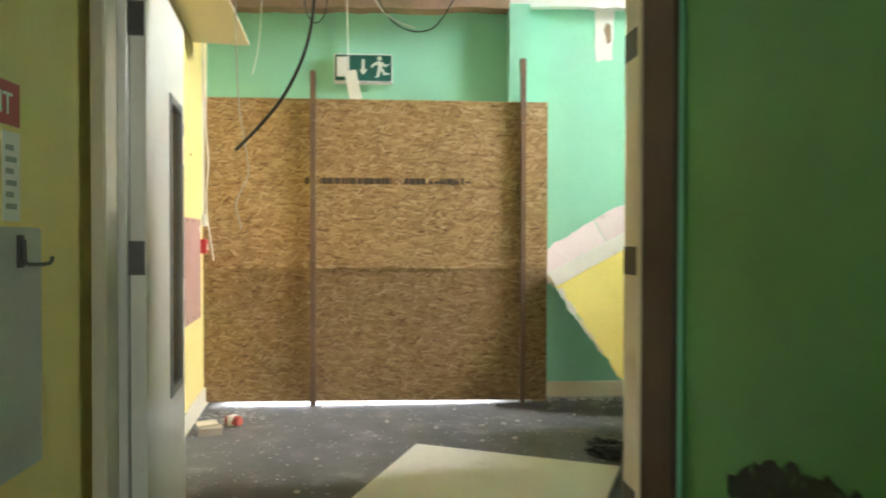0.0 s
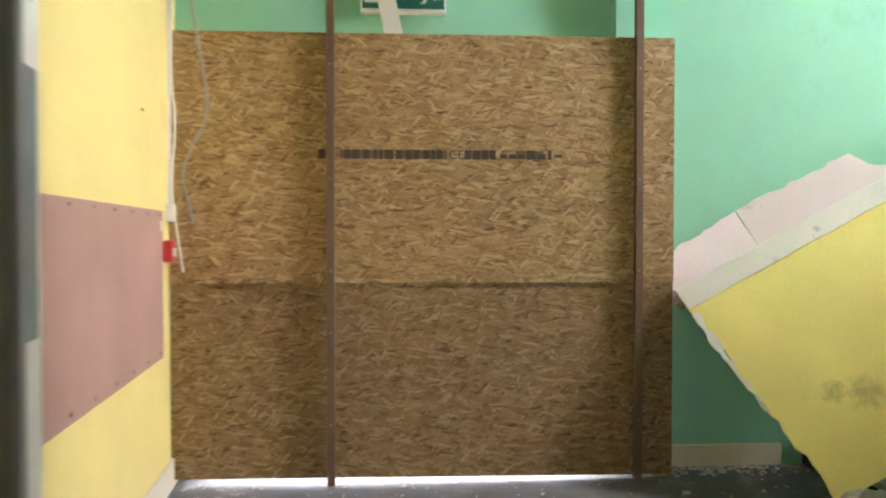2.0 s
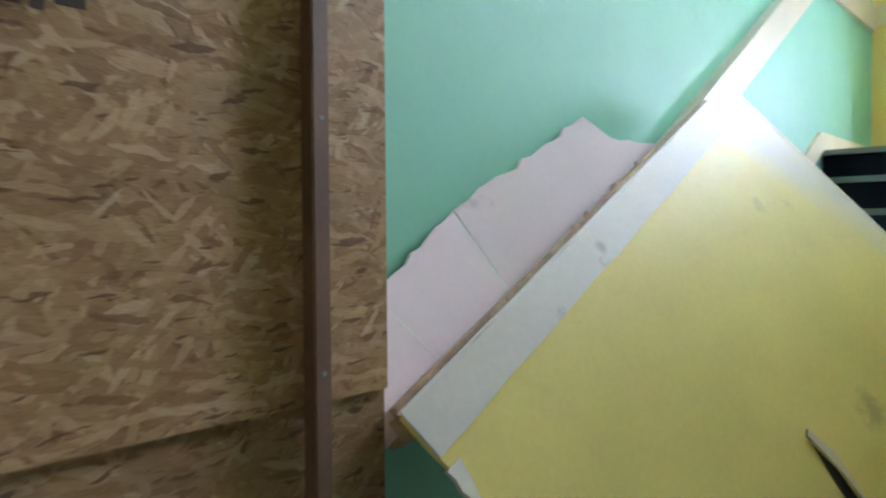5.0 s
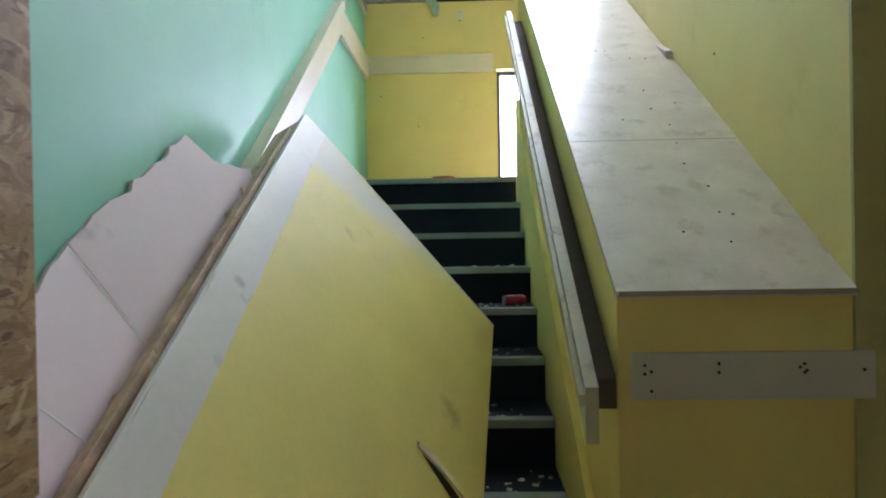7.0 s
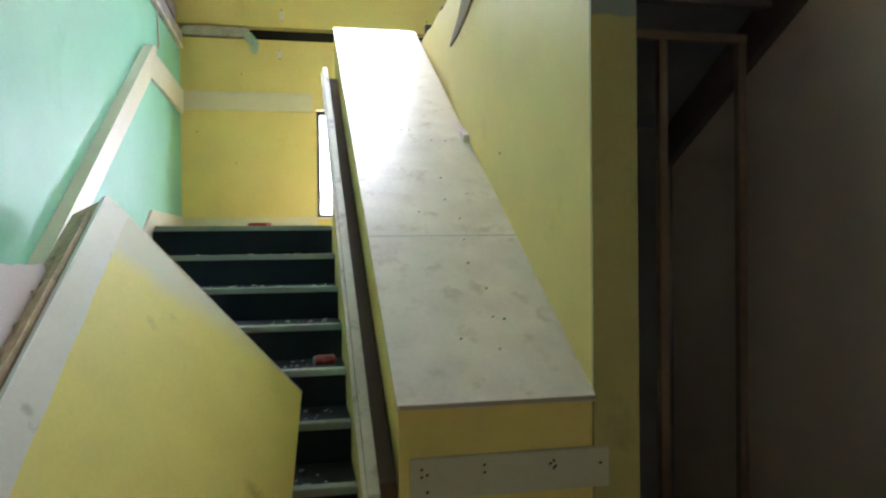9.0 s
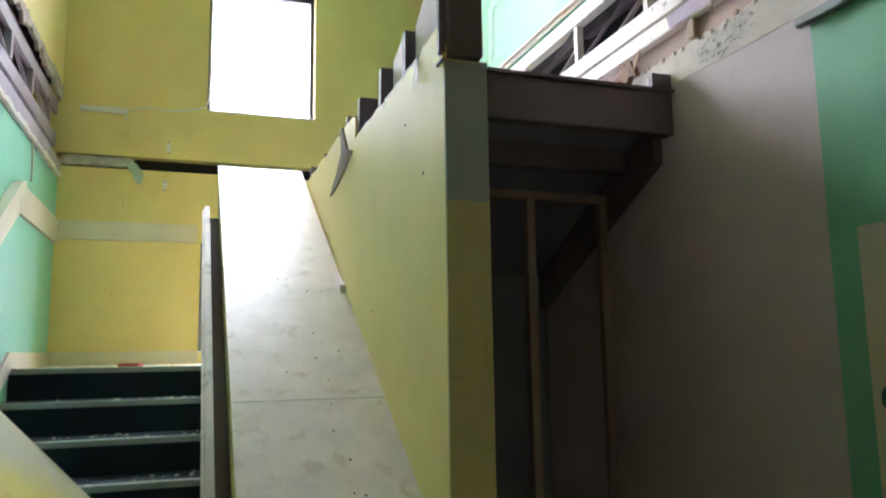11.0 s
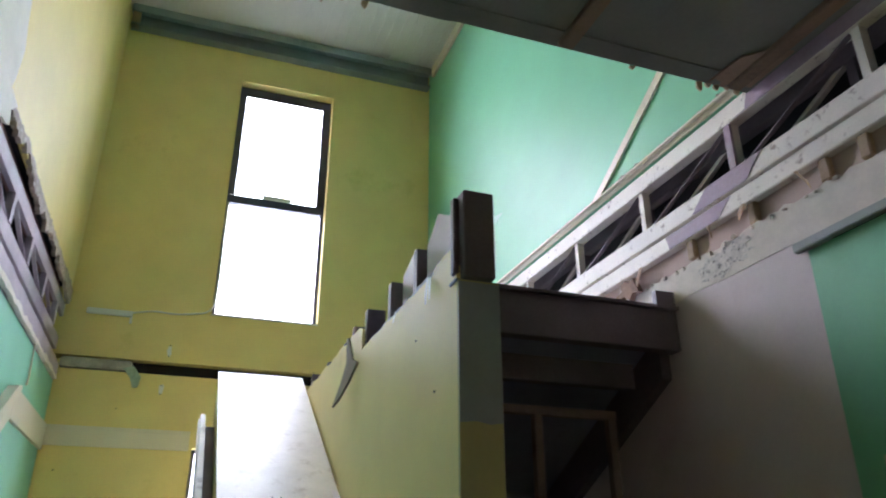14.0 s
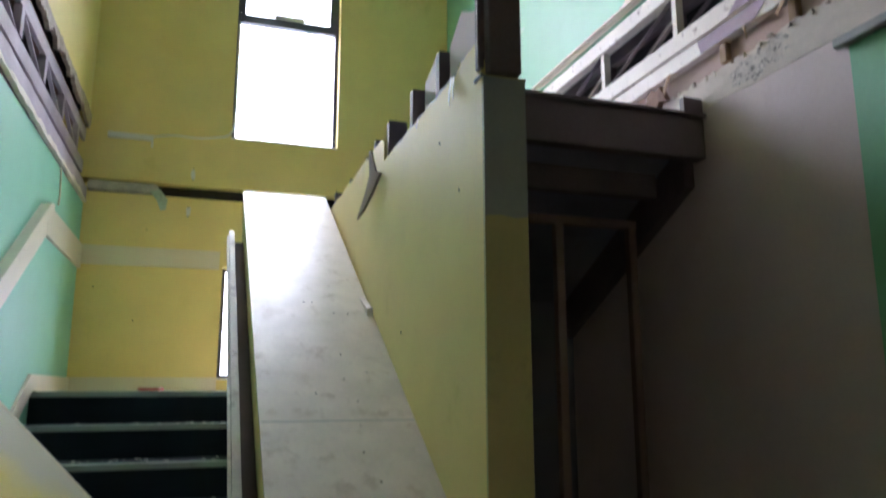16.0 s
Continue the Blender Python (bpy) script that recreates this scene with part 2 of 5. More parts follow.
def part(name, bm, material, parent=None, label=""):
    bmesh.ops.recalc_face_normals(bm, faces=bm.faces)
    me = bpy.data.meshes.new(name)
    bm.to_mesh(me)
    bm.free()
    me.materials.append(material)
    ob = new(name, me)
    if parent is not None:
        ob.parent = parent
    if label:
        ob["label"] = label
    return ob


def thing(name, label, category, kind="", group=""):
    return tagged(new(name), label, category, group, kind)


def boxes(name, items, material, parent=None, label="", bevel=0.0):
    bm = bmesh.new()
    for lo, hi in items:
        box(bm, lo, hi, bevel)
    return part(name, bm, material, parent, label)


def structure(name, items, material, label, category="wall"):
    return tagged(boxes(name, items, material), label, category, kind="structure")


def shape(name, pts, direction, material, parent=None, label=""):
    bm = bmesh.new()
    prism(bm, pts, direction)
    return part(name, bm, material, parent, label)


def tube(name, pts, radius, material, parent=None, label="", sides=8):
    """A round cable or pipe along smoothed points."""
    cu = bpy.data.curves.new(name, "CURVE")
    cu.dimensions, cu.bevel_depth, cu.bevel_resolution, cu.use_fill_caps = "3D", radius, 2, True
    sp = cu.splines.new("NURBS")
    sp.points.add(len(pts) - 1)
    for q, p in zip(sp.points, pts):
        q.co = (*p, 1)
    sp.use_endpoint_u, sp.order_u = True, 3
    cu.materials.append(material)
    tmp = bpy.data.objects.new(name, cu)
    me = bpy.data.meshes.new_from_object(tmp)
    bpy.data.objects.remove(tmp)
    ob = new(name, me)
    if parent is not None:
        ob.parent = parent
    if label:
        ob["label"] = label
    return ob


# ---- structure ----
ZC = 3.70     # underside of the first floor deck
ZR = 6.755    # roof lining
structure("floor", [((-2.9, -7.5, -0.2), (0.75, YL, 0))], CONCRETE, "dusty dark grey screed floor littered with plaster crumbs", "floor")
structure("floor_understairs", [((0.75, YR - 0.2, -0.2), (5.1, YL, -0.003))], CONCRETE, "dark dusty floor under the stairs", "floor")
tagged(boxes("ground", [((-60, YL + 0.25, -0.25), (60, 60, -0.03)), ((5.2, -60, -0.25), (60, YL + 0.25, -0.03)), ((-60, -60, -0.25), (5.2, -7.7, -0.03))], mat("paving", (0.4, 0.39, 0.37), 0.8)), "pale paving outside the boarded doorway", "ground", kind="structure")
# green wall with the boarded-up doorway
structure("wall_green_jamb", [((-2.7, YL, 0), (-2.35, YL + 0.2, 2.95))], GREEN, "mint green painted wall beside the boarded doorway", "wall")
structure("wall_green_head", [((-2.35, YL, 2.1), (-0.35, YL + 0.2, 2.95))], GREEN, "mint green painted wall over the boarded doorway", "wall")
tagged(shape("wall_green", [(-0.35, YL, 0), (XF, YL, 0), (XF, YL, 3.2), (1.35, YL, 3.2), (1.2, YL, 3.1), (-0.35, YL, 3.1)], (0, 0.2, 0), GREEN), "mint green painted wall beside the stairs", "wall", kind="structure")
structure("wall_green_above_boarding", [((-2.56, 0.166, 2.0), (-0.276, YL, 2.9))], GREEN, "mint green painted bulkhead above the boarding", "wall")
structure("wall_upper_side", [((-2.7, YL + 0.003, 3.905), (XF, YL + 0.03, ZR))], YELLOW, "yellow painted upper stairwell wall with torn lower edge", "wall")
# Unseen lid keeps outdoor light out; black backing carries the void's shade.
structure("wall_void_lid_side", [((-2.7, YL + 0.0305, 3.951), (XF + 0.25, YL + 0.26, 3.99))], DARK, "unseen black lid added to keep daylight out of the floor void", "wall")
structure("wall_void_back_side", [((-2.7, YL + 0.2, 2.9), (XF + 0.25, YL + 0.26, 3.95))], DARK, "black backing that carries the shade of the floor void behind the torn wall", "wall")
# far yellow wall with two windows and a dark slot
S0, S1 = 3.305, 3.41
structure("wall_far", [((XF, YR - 0.2, -0.2), (XF + 0.25, VY0, S0)), ((XF, VY1, -0.2), (XF + 0.25, YL + 0.2, S0)),
                       ((XF, VY0, -0.2), (XF + 0.25, VY1, VZ0)), ((XF, VY0, VZ1), (XF + 0.25, VY1, S0)),
                       ((XF, YR - 0.2, S1), (XF + 0.25, WY0, ZR + 0.3)), ((XF, WY1, S1), (XF + 0.25, YL + 0.2, ZR + 0.3)),
                       ((XF, WY0, S1), (XF + 0.25, WY1, WZ0)), ((XF, WY0, WZ1), (XF + 0.25, WY1, ZR + 0.3)),
                       ((XF + 0.15, YR - 0.2, S0), (XF + 0.25, YL + 0.26, S1))], YELLOW, "yellow painted end wall of the stairwell with tall window", "wall")
# wall opposite, green upstairs, bare plaster and green below
structure("wall_right_upper", [((-2.9, YR - 0.2, 3.735), (XF, YR, ZR))], UPGREEN, "mint green painted upper stairwell wall", "wall")
structure("wall_right_plaster", [((0.56, YR - 0.2, 0), (XF, YR, 3.0))], BEIGE, "bare beige plaster wall under the upper flight", "wall")
structure("wall_right_green", [((-0.24, YR - 0.2, 0), (0.56, YR + 0.004, 2.93))], UPGREEN, "green painted wall beside the doorway", "wall")
# Black backing; the unlit void's shade is in its colour.
structure("wall_void_back", [((-2.9, YR - 0.3, 2.9), (XF, YR - 0.2, 3.7))], DARK, "black backing that carries the shade of the floor void behind the broken wall", "wall")
structure("wall_doorway_head", [((-2.9, YR - 0.2, 2.35), (-0.24, YR, 3.0))], GREEN, "wall above the doorway", "wall")
structure("wall_doorway_left", [((-2.9, YR - 0.3, 0), (-2.0, YR - 0.17, 2.35))], YELLOW, "yellow wall beside the doorway", "wall")
# near corridor
structure("wall_corridor_right", [((-0.22, -7.5, 0), (-0.02, YR - 0.2, 2.7))], mat("deep_green_paint", (0.08, 0.275, 0.08), 0.55, var=0.08, stain=((0.085, 0.25, 0.10), 1.2, 0.6)), "dark green painted corridor wall", "wall")
structure("wall_corridor_left", [((-2.2, -7.5, 0), (-1.97, -3.33, 2.7)), ((-2.2, -3.33, 0), (-2.01, YR - 0.3, 2.7))], YELLOW, "yellow painted corridor wall", "wall")
# Unseen end wall; its opening is invented to let fill light in.
structure("wall_corridor_back", [((-2.9, -7.7, 0), (-1.15, -7.5, 2.7)), ((-0.35, -7.7, 0), (0.0, -7.5, 2.7)), ((-1.15, -7.7, 2.1), (-0.35, -7.5, 2.7))], YELLOW, "unseen plain wall closing the corridor, with an opening added for fill light", "wall")
structure("ceiling_corridor", [((-2.9, -7.5, 2.6), (0.0, YR - 0.2, 2.7))], WHITE, "corridor ceiling", "ceiling")
# hall side wall, at a slight angle
def skew_x(y):
    return -2.47 - 0.096 * (y + 0.19)


tagged(shape("wall_yellow", [(skew_x(YL), YL, 0), (skew_x(YR), YR, 0), (skew_x(YR) - 0.3, YR, 0), (skew_x(YL) - 0.3, YL, 0)], (0, 0, 3.1), YELLOW), "bright yellow painted hall wall", "wall", kind="structure")
# ceilings
structure("ceiling_deck", [((-2.9, YR, ZC), (0.69, YL, ZC + 0.2))], SOFFIT, "grey underside of the first floor deck with stripped ceiling", "ceiling")
# Unseen wall added to close the upper storey.
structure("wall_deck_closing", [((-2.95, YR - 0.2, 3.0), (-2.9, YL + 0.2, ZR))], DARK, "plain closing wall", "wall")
structure("ceiling_roof", [((-2.9, YR - 0.2, ZR), (XF + 0.25, YL + 0.2, ZR + 0.15))], ROOFSHEET, "grey white ribbed roof lining", "ceiling")

# ---- stairs ----
STEP, GOING, TOPZ, TOPX = 0.182, 0.322, 1.765, 3.66
RY = -0.95   # side of the stairs
stairs = thing("staircase", "straight flight of stairs with dark green carpet and grey nosings", "staircase", "structure")
for k in range(1, 11):
    x, z = TOPX - GOING * (10 - k), TOPZ - STEP * (10 - k)
    x1 = x + GOING if k < 10 else XF
    zb = max(-0.02, z - STEP - 0.15)
    boxes("step", [((x + 0.02, RY, zb), (x1 + 0.02 if k < 10 else XF, YL, z - 0.004))], RISER, stairs)
    boxes("nosing", [((x - 0.012, RY, z - 0.032), (x + 0.055, YL, z))], NOSING, stairs, "worn grey stair nosing", 0.004)
structure("landing_finish", [((TOPX + 0.056, RY, TOPZ - 0.01), (XF, YL, TOPZ - 0.001))], CREAM, "dusty cream landing floor", "floor")
# boxed-in centre with sloping top
BX, BY0, BY1 = 0.695, -0.977, -1.52
SL = 0.620
def slope_z(x):
    return 1.236 + SL * (x - BX)


SX1 = 3.66
tagged(shape("wall_boxing", [(BX, BY1, 0), (BX, BY1, slope_z(BX) - 0.02), (SX1, BY1, slope_z(SX1) - 0.02), (SX1, BY1, 0)], (0, BY0 - BY1, 0), YELLOW), "yellow painted boxing between the flights", "wall", kind="structure")
slope = tagged(shape("sloping_board", [(BX - 0.02, BY1, slope_z(BX - 0.02) - 0.018), (BX - 0.02, BY1, slope_z(BX - 0.02)), (SX1, BY1, slope_z(SX1)), (SX1, BY1, slope_z(SX1) - 0.018)], (0, BY0 - BY1 + 0.006, 0), SLOPE), "scuffed glossy white boards on the sloping boxing", "board")
# thin wall of the upper flight


def torn(p0, p1, n, amp, seed, axis=2):
    """A ragged line from p0 to p1."""
    rnd = random.Random(seed)
    out = []
    for i in range(n + 1):
        p = Vector(p0).lerp(Vector(p1), i / n)
        if 0 < i < n:
            p[axis] += rnd.uniform(-amp, amp)
            p[0] += rnd.uniform(-0.3, 0.3) * (p1[0] - p0[0]) / n
        out.append(tuple(p))
    return out


# stud wall of the upper flight: board skins with torn top, studs standing out of it
FY = BY1 - 0.135
top_near = torn((BX + 0.01, BY1, 2.826), (0.89, BY1, 2.826), 5, 0.005, 3) + [(0.94, BY1, 2.794)] + torn((0.97, BY1, 2.806), (1.90, BY1, 2.814), 16, 0.006, 4) + [(2.05, BY1, 2.79), (2.16, BY1, 2.74), (2.25, BY1, 2.66), (2.272, BY1, 2.55)]
bm = bmesh.new()
prism(bm, [(2.31, BY1, 0), (BX, BY1, 0), (BX, BY1, 2.70)] + top_near + torn((2.275, BY1, 2.52), (2.315, BY1, 2.20), 8, 0.006, 15, 0), (0, -0.015, 0))
wall_flight = tagged(part("wall_flight", bm, YELLOW), "yellow plasterboard wall of the upper flight with torn top edge", "wall", kind="structure")
bm = bmesh.new()
prism(bm, [(3.72, BY1 - 0.016, 0), (2.0, BY1 - 0.016, 0), (2.0, BY1 - 0.016, 2.93)] + torn((2.06, BY1 - 0.016, 2.955), (3.72, BY1 - 0.016, 2.965), 22, 0.008, 5), (0, -0.012, 0))
tagged(part("wall_flight_inner", bm, YELLOW), "yellow inner board of the stud wall set back behind the torn one", "wall", kind="structure")
CORE = mat("grey_board_core", (0.42, 0.43, 0.40), 0.8, var=0.2, scale=14)
bm = bmesh.new()
prism(bm, torn((0.90, BY1 - 0.0155, 2.79), (1.93, BY1 - 0.0155, 2.79), 6, 0.004, 24) + torn((1.93, BY1 - 0.0155, 2.832), (0.90, BY1 - 0.0155, 2.838), 26, 0.007, 25), (0, -0.004, 0))
tagged(part("board_core", bm, CORE), "grey broken core along the torn board edge", "plaster edge")
for x, z, dx, dz in ((0.962, 2.81, 0.006, -0.10), (0.935, 2.80, -0.004, -0.085), (1.36, 2.81, 0.004, -0.045)):
    tagged(shape("paper_shred", [(x, BY1 + 0.0015, z), (x + 0.012, BY1 + 0.0015, z), (x + 0.010 + dx, BY1 + 0.007, z + dz * 0.7), (x + dx, BY1 + 0.010, z + dz)], (0, 0.003, 0), WHITE), "pale shred of paper hanging from the torn board", "paper shred", group="shreds on the torn board")
bm = bmesh.new()
prism(bm, [(3.72, FY, 0), (BX, FY, 0), (BX, FY, 2.70)] + [(x, FY, z - 0.04) for x, y, z in torn((BX + 0.02, 0, 2.72), (3.72, 0, 2.72), 20, 0.03, 6)], (0, 0.015, 0))
tagged(part("wall_flight_back", bm, BEIGE), "bare back skin of the stud wall", "wall", kind="structure")
# End paint darkened so the shade on this face sits in its colour.
structure("wall_flight_end", [((BX - 0.012, FY, 0), (BX - 0.0005, BY1, 2.70))], mat("shaded_yellow_paint", (0.47, 0.43, 0.20), 0.6, var=0.1, stain=((0.33, 0.31, 0.17), 3, 0.56)), "blotchy yellow painted end of the stud wall, darkened for its shade", "wall")
for i, x in enumerate((1.20, 1.56, 1.97, 2.24, 2.44, 2.90, 3.42)):
    zt = 3.02 + (0.0, -0.006, 0.006, 0.0, -0.03, -0.02, 0.03)[i]
    st = boxes("wall_stud", [((x, FY + 0.016, 0.05), (x + 0.045, BY1 - 0.030, zt))], DARKWOOD, None, "", 0.002)
    tagged(st, "dark timber stud standing out of the torn wall top", "timber stud", group="studs of the torn wall")
plank = tagged(shape("split_plank", [(0.80, BY1 - 0.06, 2.72), (0.80, BY1 - 0.06, 2.99), (0.86, BY1 - 0.06, 3.015), (0.94, BY1 - 0.06, 3.045), (1.037, BY1 - 0.06, 3.098), (1.06, BY1 - 0.06, 3.085), (1.165, BY1 - 0.06, 3.02), (1.165, BY1 - 0.06, 2.80), (1.0, BY1 - 0.06, 2.72)], (0, -0.018, 0), PINK), "split pinkish board end beside the wall post", "board")
tagged(shape("split_board", [(1.28, BY1 - 0.08, 2.80), (1.25, BY1 - 0.08, 3.03), (1.385, BY1 - 0.08, 3.10), (1.41, BY1 - 0.08, 3.085), (1.548, BY1 - 0.08, 3.04), (1.555, BY1 - 0.08, 2.80)], (0, -0.014, 0), PINK), "split pinkish board between the wall studs", "board")
flap = tagged(shape("torn_board", [(2.17, BY1 + 0.012, 2.93), (2.13, BY1 + 0.012, 2.92), (2.04, BY1 + 0.008, 2.79), (1.96, BY1 + 0.003, 2.76), (2.10, BY1 + 0.008, 2.70), (2.26, BY1 + 0.02, 2.645), (2.38, BY1 + 0.025, 2.63), (2.23, BY1 + 0.018, 2.72), (2.15, BY1 + 0.012, 2.80)], (0.0, 0.01, 0), mat("torn_brown_board", (0.24, 0.18, 0.13), 0.8, var=0.3)), "curled torn strip of brown board hanging from the wall", "board")
# capped post at the wall's end
tagged(shape("wall_flight_end_filler", [(BX - 0.0135, FY + 0.0005, 2.272), (BX - 0.0135, FY + 0.04, 2.266), (BX - 0.0135, BY1 - 0.05, 2.274), (BX - 0.0135, BY1 - 0.0005, 2.268), (BX - 0.0135, BY1 - 0.0005, 2.694), (BX - 0.0135, FY + 0.0005, 2.694)], (0.0014, 0, 0), mat("grey_green_filler", (0.31, 0.335, 0.33), 0.7, var=0.12)), "grey filler on the end of the stud wall", "wall", kind="structure")
newel = thing("newel_post", "dark stained boxed newel post on the stud wall end", "post")
boxes("post", [((BX - 0.035, FY + 0.02, 2.705), (BX + 0.06, BY1 - 0.012, 3.0))], DARKWOOD, newel, "", 0.003)
boxes("side_board", [((BX + 0.0, BY1 - 0.0115, 2.72), (BX + 0.03, BY1 + 0.01, 2.985))], DARKWOOD, newel, "", 0.004)
boxes("base_cap", [((BX - 0.006, FY - 0.006, 2.695), (BX + 0.05, BY1 + 0.006, 2.704))], mat("grey_filler", (0.2, 0.23, 0.23), 0.7), newel)

# upper flight seen from below
flight = thing("upper_flight", "dark timber upper flight of stairs seen from below", "staircase", "structure")
# Blue grey board, its colour raised to stand for haze over the dark.
shape("soffit", [(1.401, FY, 2.88), (1.401, FY, 2.95), (3.75, FY, 1.80), (3.75, FY, 1.70)], (0, YR - FY, 0), mat("blue_grey_soffit_board", (0.24, 0.25, 0.33), 0.4, var=0.2, stain=((0.20, 0.20, 0.25), 3, 0.6)), flight, "blue grey soffit board")
boxes("trimmer_beam", [((1.33, YR, 2.765), (1.40, FY, 2.95))], DARKWOOD, flight, "dark brown trimmer beam", 0.004)
boxes("deck_edge", [((1.31, YR, 2.951), (1.46, FY, 2.965))], DARKWOOD, flight)
shape("string", [(1.42, YR + 0.002, 2.66), (1.42, YR + 0.002, 2.86), (3.75, YR + 0.002, 1.69), (3.75, YR + 0.002, 1.48)], (0, 0.05, 0), DARKWOOD, flight)
boxes("second_trimmer", [((1.62, YR + 0.06, 2.655), (1.68, FY - 0.003, 2.79))], DARKWOOD, flight, "", 0.004)
boxes("stop_block", [((1.33, YR + 0.001, 2.966), (1.36, YR + 0.10, 3.04))], DARKWOOD, flight)
PARTWOOD = mat("grimy_stud_timber", (0.27, 0.20, 0.17), 0.75, var=0.3, fine=80)
partition = thing("stud_partition", "bare timber stud frame under the upper flight", "stud frame")
boxes("head_rail", [((1.80, YR + 0.06, 2.545), (1.845, FY - 0.002, 2.585))], PARTWOOD, partition, "", 0.003)
for y in (-2.34, -2.735, -1.72):
    boxes("stud", [((1.80, y - 0.02, 0), (1.845, y + 0.02, 2.544))], PARTWOOD, partition, "", 0.003)
# Added sheet closing the dark space; its grey is raised for haze.
structure("wall_understairs_back", [((2.6, YR, 0), (2.65, FY, 2.3))], mat("grey_understair_sheet", (0.19, 0.20, 0.25), 0.6, stain=((0.17, 0.17, 0.21), 2, 0.6)), "grey sheet closing the dark space under the stairs", "wall")

# ---- window units ----
def window(name, y0, y1, z0, z1, splits, label):
    w = thing(name, label, "window", "structure")
    xo, f = XF + 0.10, 0.03
    boxes("window_frame", [((xo, y0, z0), (xo + 0.06, y0 + f, z1)), ((xo, y1 - f, z0), (xo + 0.06, y1, z1)), ((xo, y0 + f, z0), (xo + 0.06, y1 - f, z0 + f)), ((xo, y0 + f, z1 - f), (xo + 0.06, y1 - f, z1))], FRAME, w, "", 0.004)
    if splits:
        zt = splits[-1] + 0.04
        boxes("opening_sash", [((xo - 0.012, y0 + 0.012, zt), (xo - 0.001, y0 + 0.082, z1 - 0.015)), ((xo - 0.012, y1 - 0.066, zt), (xo - 0.001, y1 - 0.012, z1 - 0.015)), ((xo - 0.012, y0 + 0.082, z1 - 0.11), (xo - 0.001, y1 - 0.066, z1 - 0.015))], FRAME, w, "", 0.003)
    zs = [z0 + f] + list(splits) + [z1 - f]
    for z in splits:
        tr = boxes("transom", [((xo - 0.01, y0 + f, z - 0.04), (xo + 0.06, y1 - f, z + 0.04))], FRAME, w, "", 0.004)
        boxes("handle", [((xo - 0.035, (y0 + y1) / 2 - 0.13, z + 0.03), (xo - 0.013, (y0 + y1) / 2 + 0.13, z + 0.07))], WHITE, tr, "grey window latch", 0.006)
    for a, b in zip(zs, zs[1:]):
        g = boxes("pane", [((xo + 0.025, y0 + f, a), (xo + 0.031, y1 - f, b))], GLASS, w)
        g.visible_shadow = False
    boxes("window_sill", [((XF - 0.006, y0, z0 - 0.012), (xo, y1, z0 + 0.004))], WHITE, w)
    return w


window("window_1", WY0, WY1, WZ0, WZ1, [5.0], "tall window with dark frame and overexposed white daylight")
window("window_2", VY0, VY1, VZ0, VZ1, [], "low landing window with dark frame and white daylight")
SKYWHITE = bpy.data.materials.new("overcast_sky")
SKYWHITE.use_nodes = True
sb = SKYWHITE.node_tree.nodes["Principled BSDF"]
sb.inputs["Base Color"].default_value = (0, 0, 0, 1)
sb.inputs["Emission Color"].default_value, sb.inputs["Emission Strength"].default_value = (1.0, 0.96, 1.04, 1), SKY_GLOW
bm = bmesh.new()
for lo, hi in (((7.5, -9, -1), (7.55, 7, 14)), ((-8, 3.0, -0.02), (5, 3.05, 5))):
    box(bm, lo, hi)
tagged(part("backdrop", bm, SKYWHITE), "blank white overcast sky outside", "sky", kind="structure")

# dado strips
dado_z = lambda x: 2.872 - 0.64 * (3.49 - x)
trim = thing("dado_trim", "cream gloss timber dado strip running up the stair wall", "trim", "structure")


def sloping(name, dz0, dz1, d0, d1):
    pts = [(1.28, dado_z(1.28) + dz1), (1.28, dado_z(1.28) + dz0), (3.46, dado_z(3.46) + dz0), (3.56, dado_z(3.49) + dz0), (3.56, dado_z(3.49) + dz1)]
    shape(name, [(x, YL - d0, z) for x, z in pts], (0, d0 - d1, 0), CREAM, trim)


sloping("sloping_board", 0.0, -0.195, 0.002, 0.028)
sloping("sloping_moulding", 0.004, -0.034, 0.0285, 0.058)
sloping("sloping_bead", -0.040, -0.062, 0.0285, 0.040)
boxes("level_strip", [((3.561, YL - 0.028, 2.685), (XF - 0.03, YL - 0.002, 2.872))], CREAM, trim, "", 0.003)
boxes("end_wall_strip", [((XF - 0.028, -0.865, 2.725), (XF - 0.002, YL - 0.002, 2.872))], CREAM, trim, "", 0.003)
boxes("end_wall_bead", [((XF - 0.036, -0.865, 2.845), (XF - 0.028, YL - 0.03, 2.867))], CREAM, trim)
boxes("landing_skirting", [((XF - 0.02, -0.89, TOPZ), (XF - 0.002, YL - 0.002, TOPZ + 0.1)), ((3.75, YL - 0.02, TOPZ), (XF - 0.02, YL - 0.002, TOPZ + 0.1))], CREAM, trim)
shape("stair_skirting", [(2.3, YL - 0.002, 1.05), (2.3, YL - 0.002, 1.14), (3.58, YL - 0.002, 1.865), (3.75, YL - 0.002, 1.865), (3.75, YL - 0.002, 1.77), (3.66, YL - 0.002, 1.77)], (0, -0.018, 0), CREAM, trim)
# hand rail on the boxing
rail = thing("hand_rail", "grey and white painted board handrail on the boxing", "handrail")
rz = lambda x: 0.995 + 0.627 * (x - 0.62)
FASCIA = mat("worn_cream_fascia", (0.48, 0.46, 0.33), 0.5, var=0.2, stain=((0.27, 0.24, 0.17), 9, 0.55))
shape("fascia", [(0.64, -0.922, rz(0.64) - 0.13), (0.64, -0.922, rz(0.64)), (3.42, -0.922, rz(3.42)), (3.42, -0.922, rz(3.42) - 0.13)], (0, 0.031, 0), FASCIA, rail, "chipped cream fascia board")
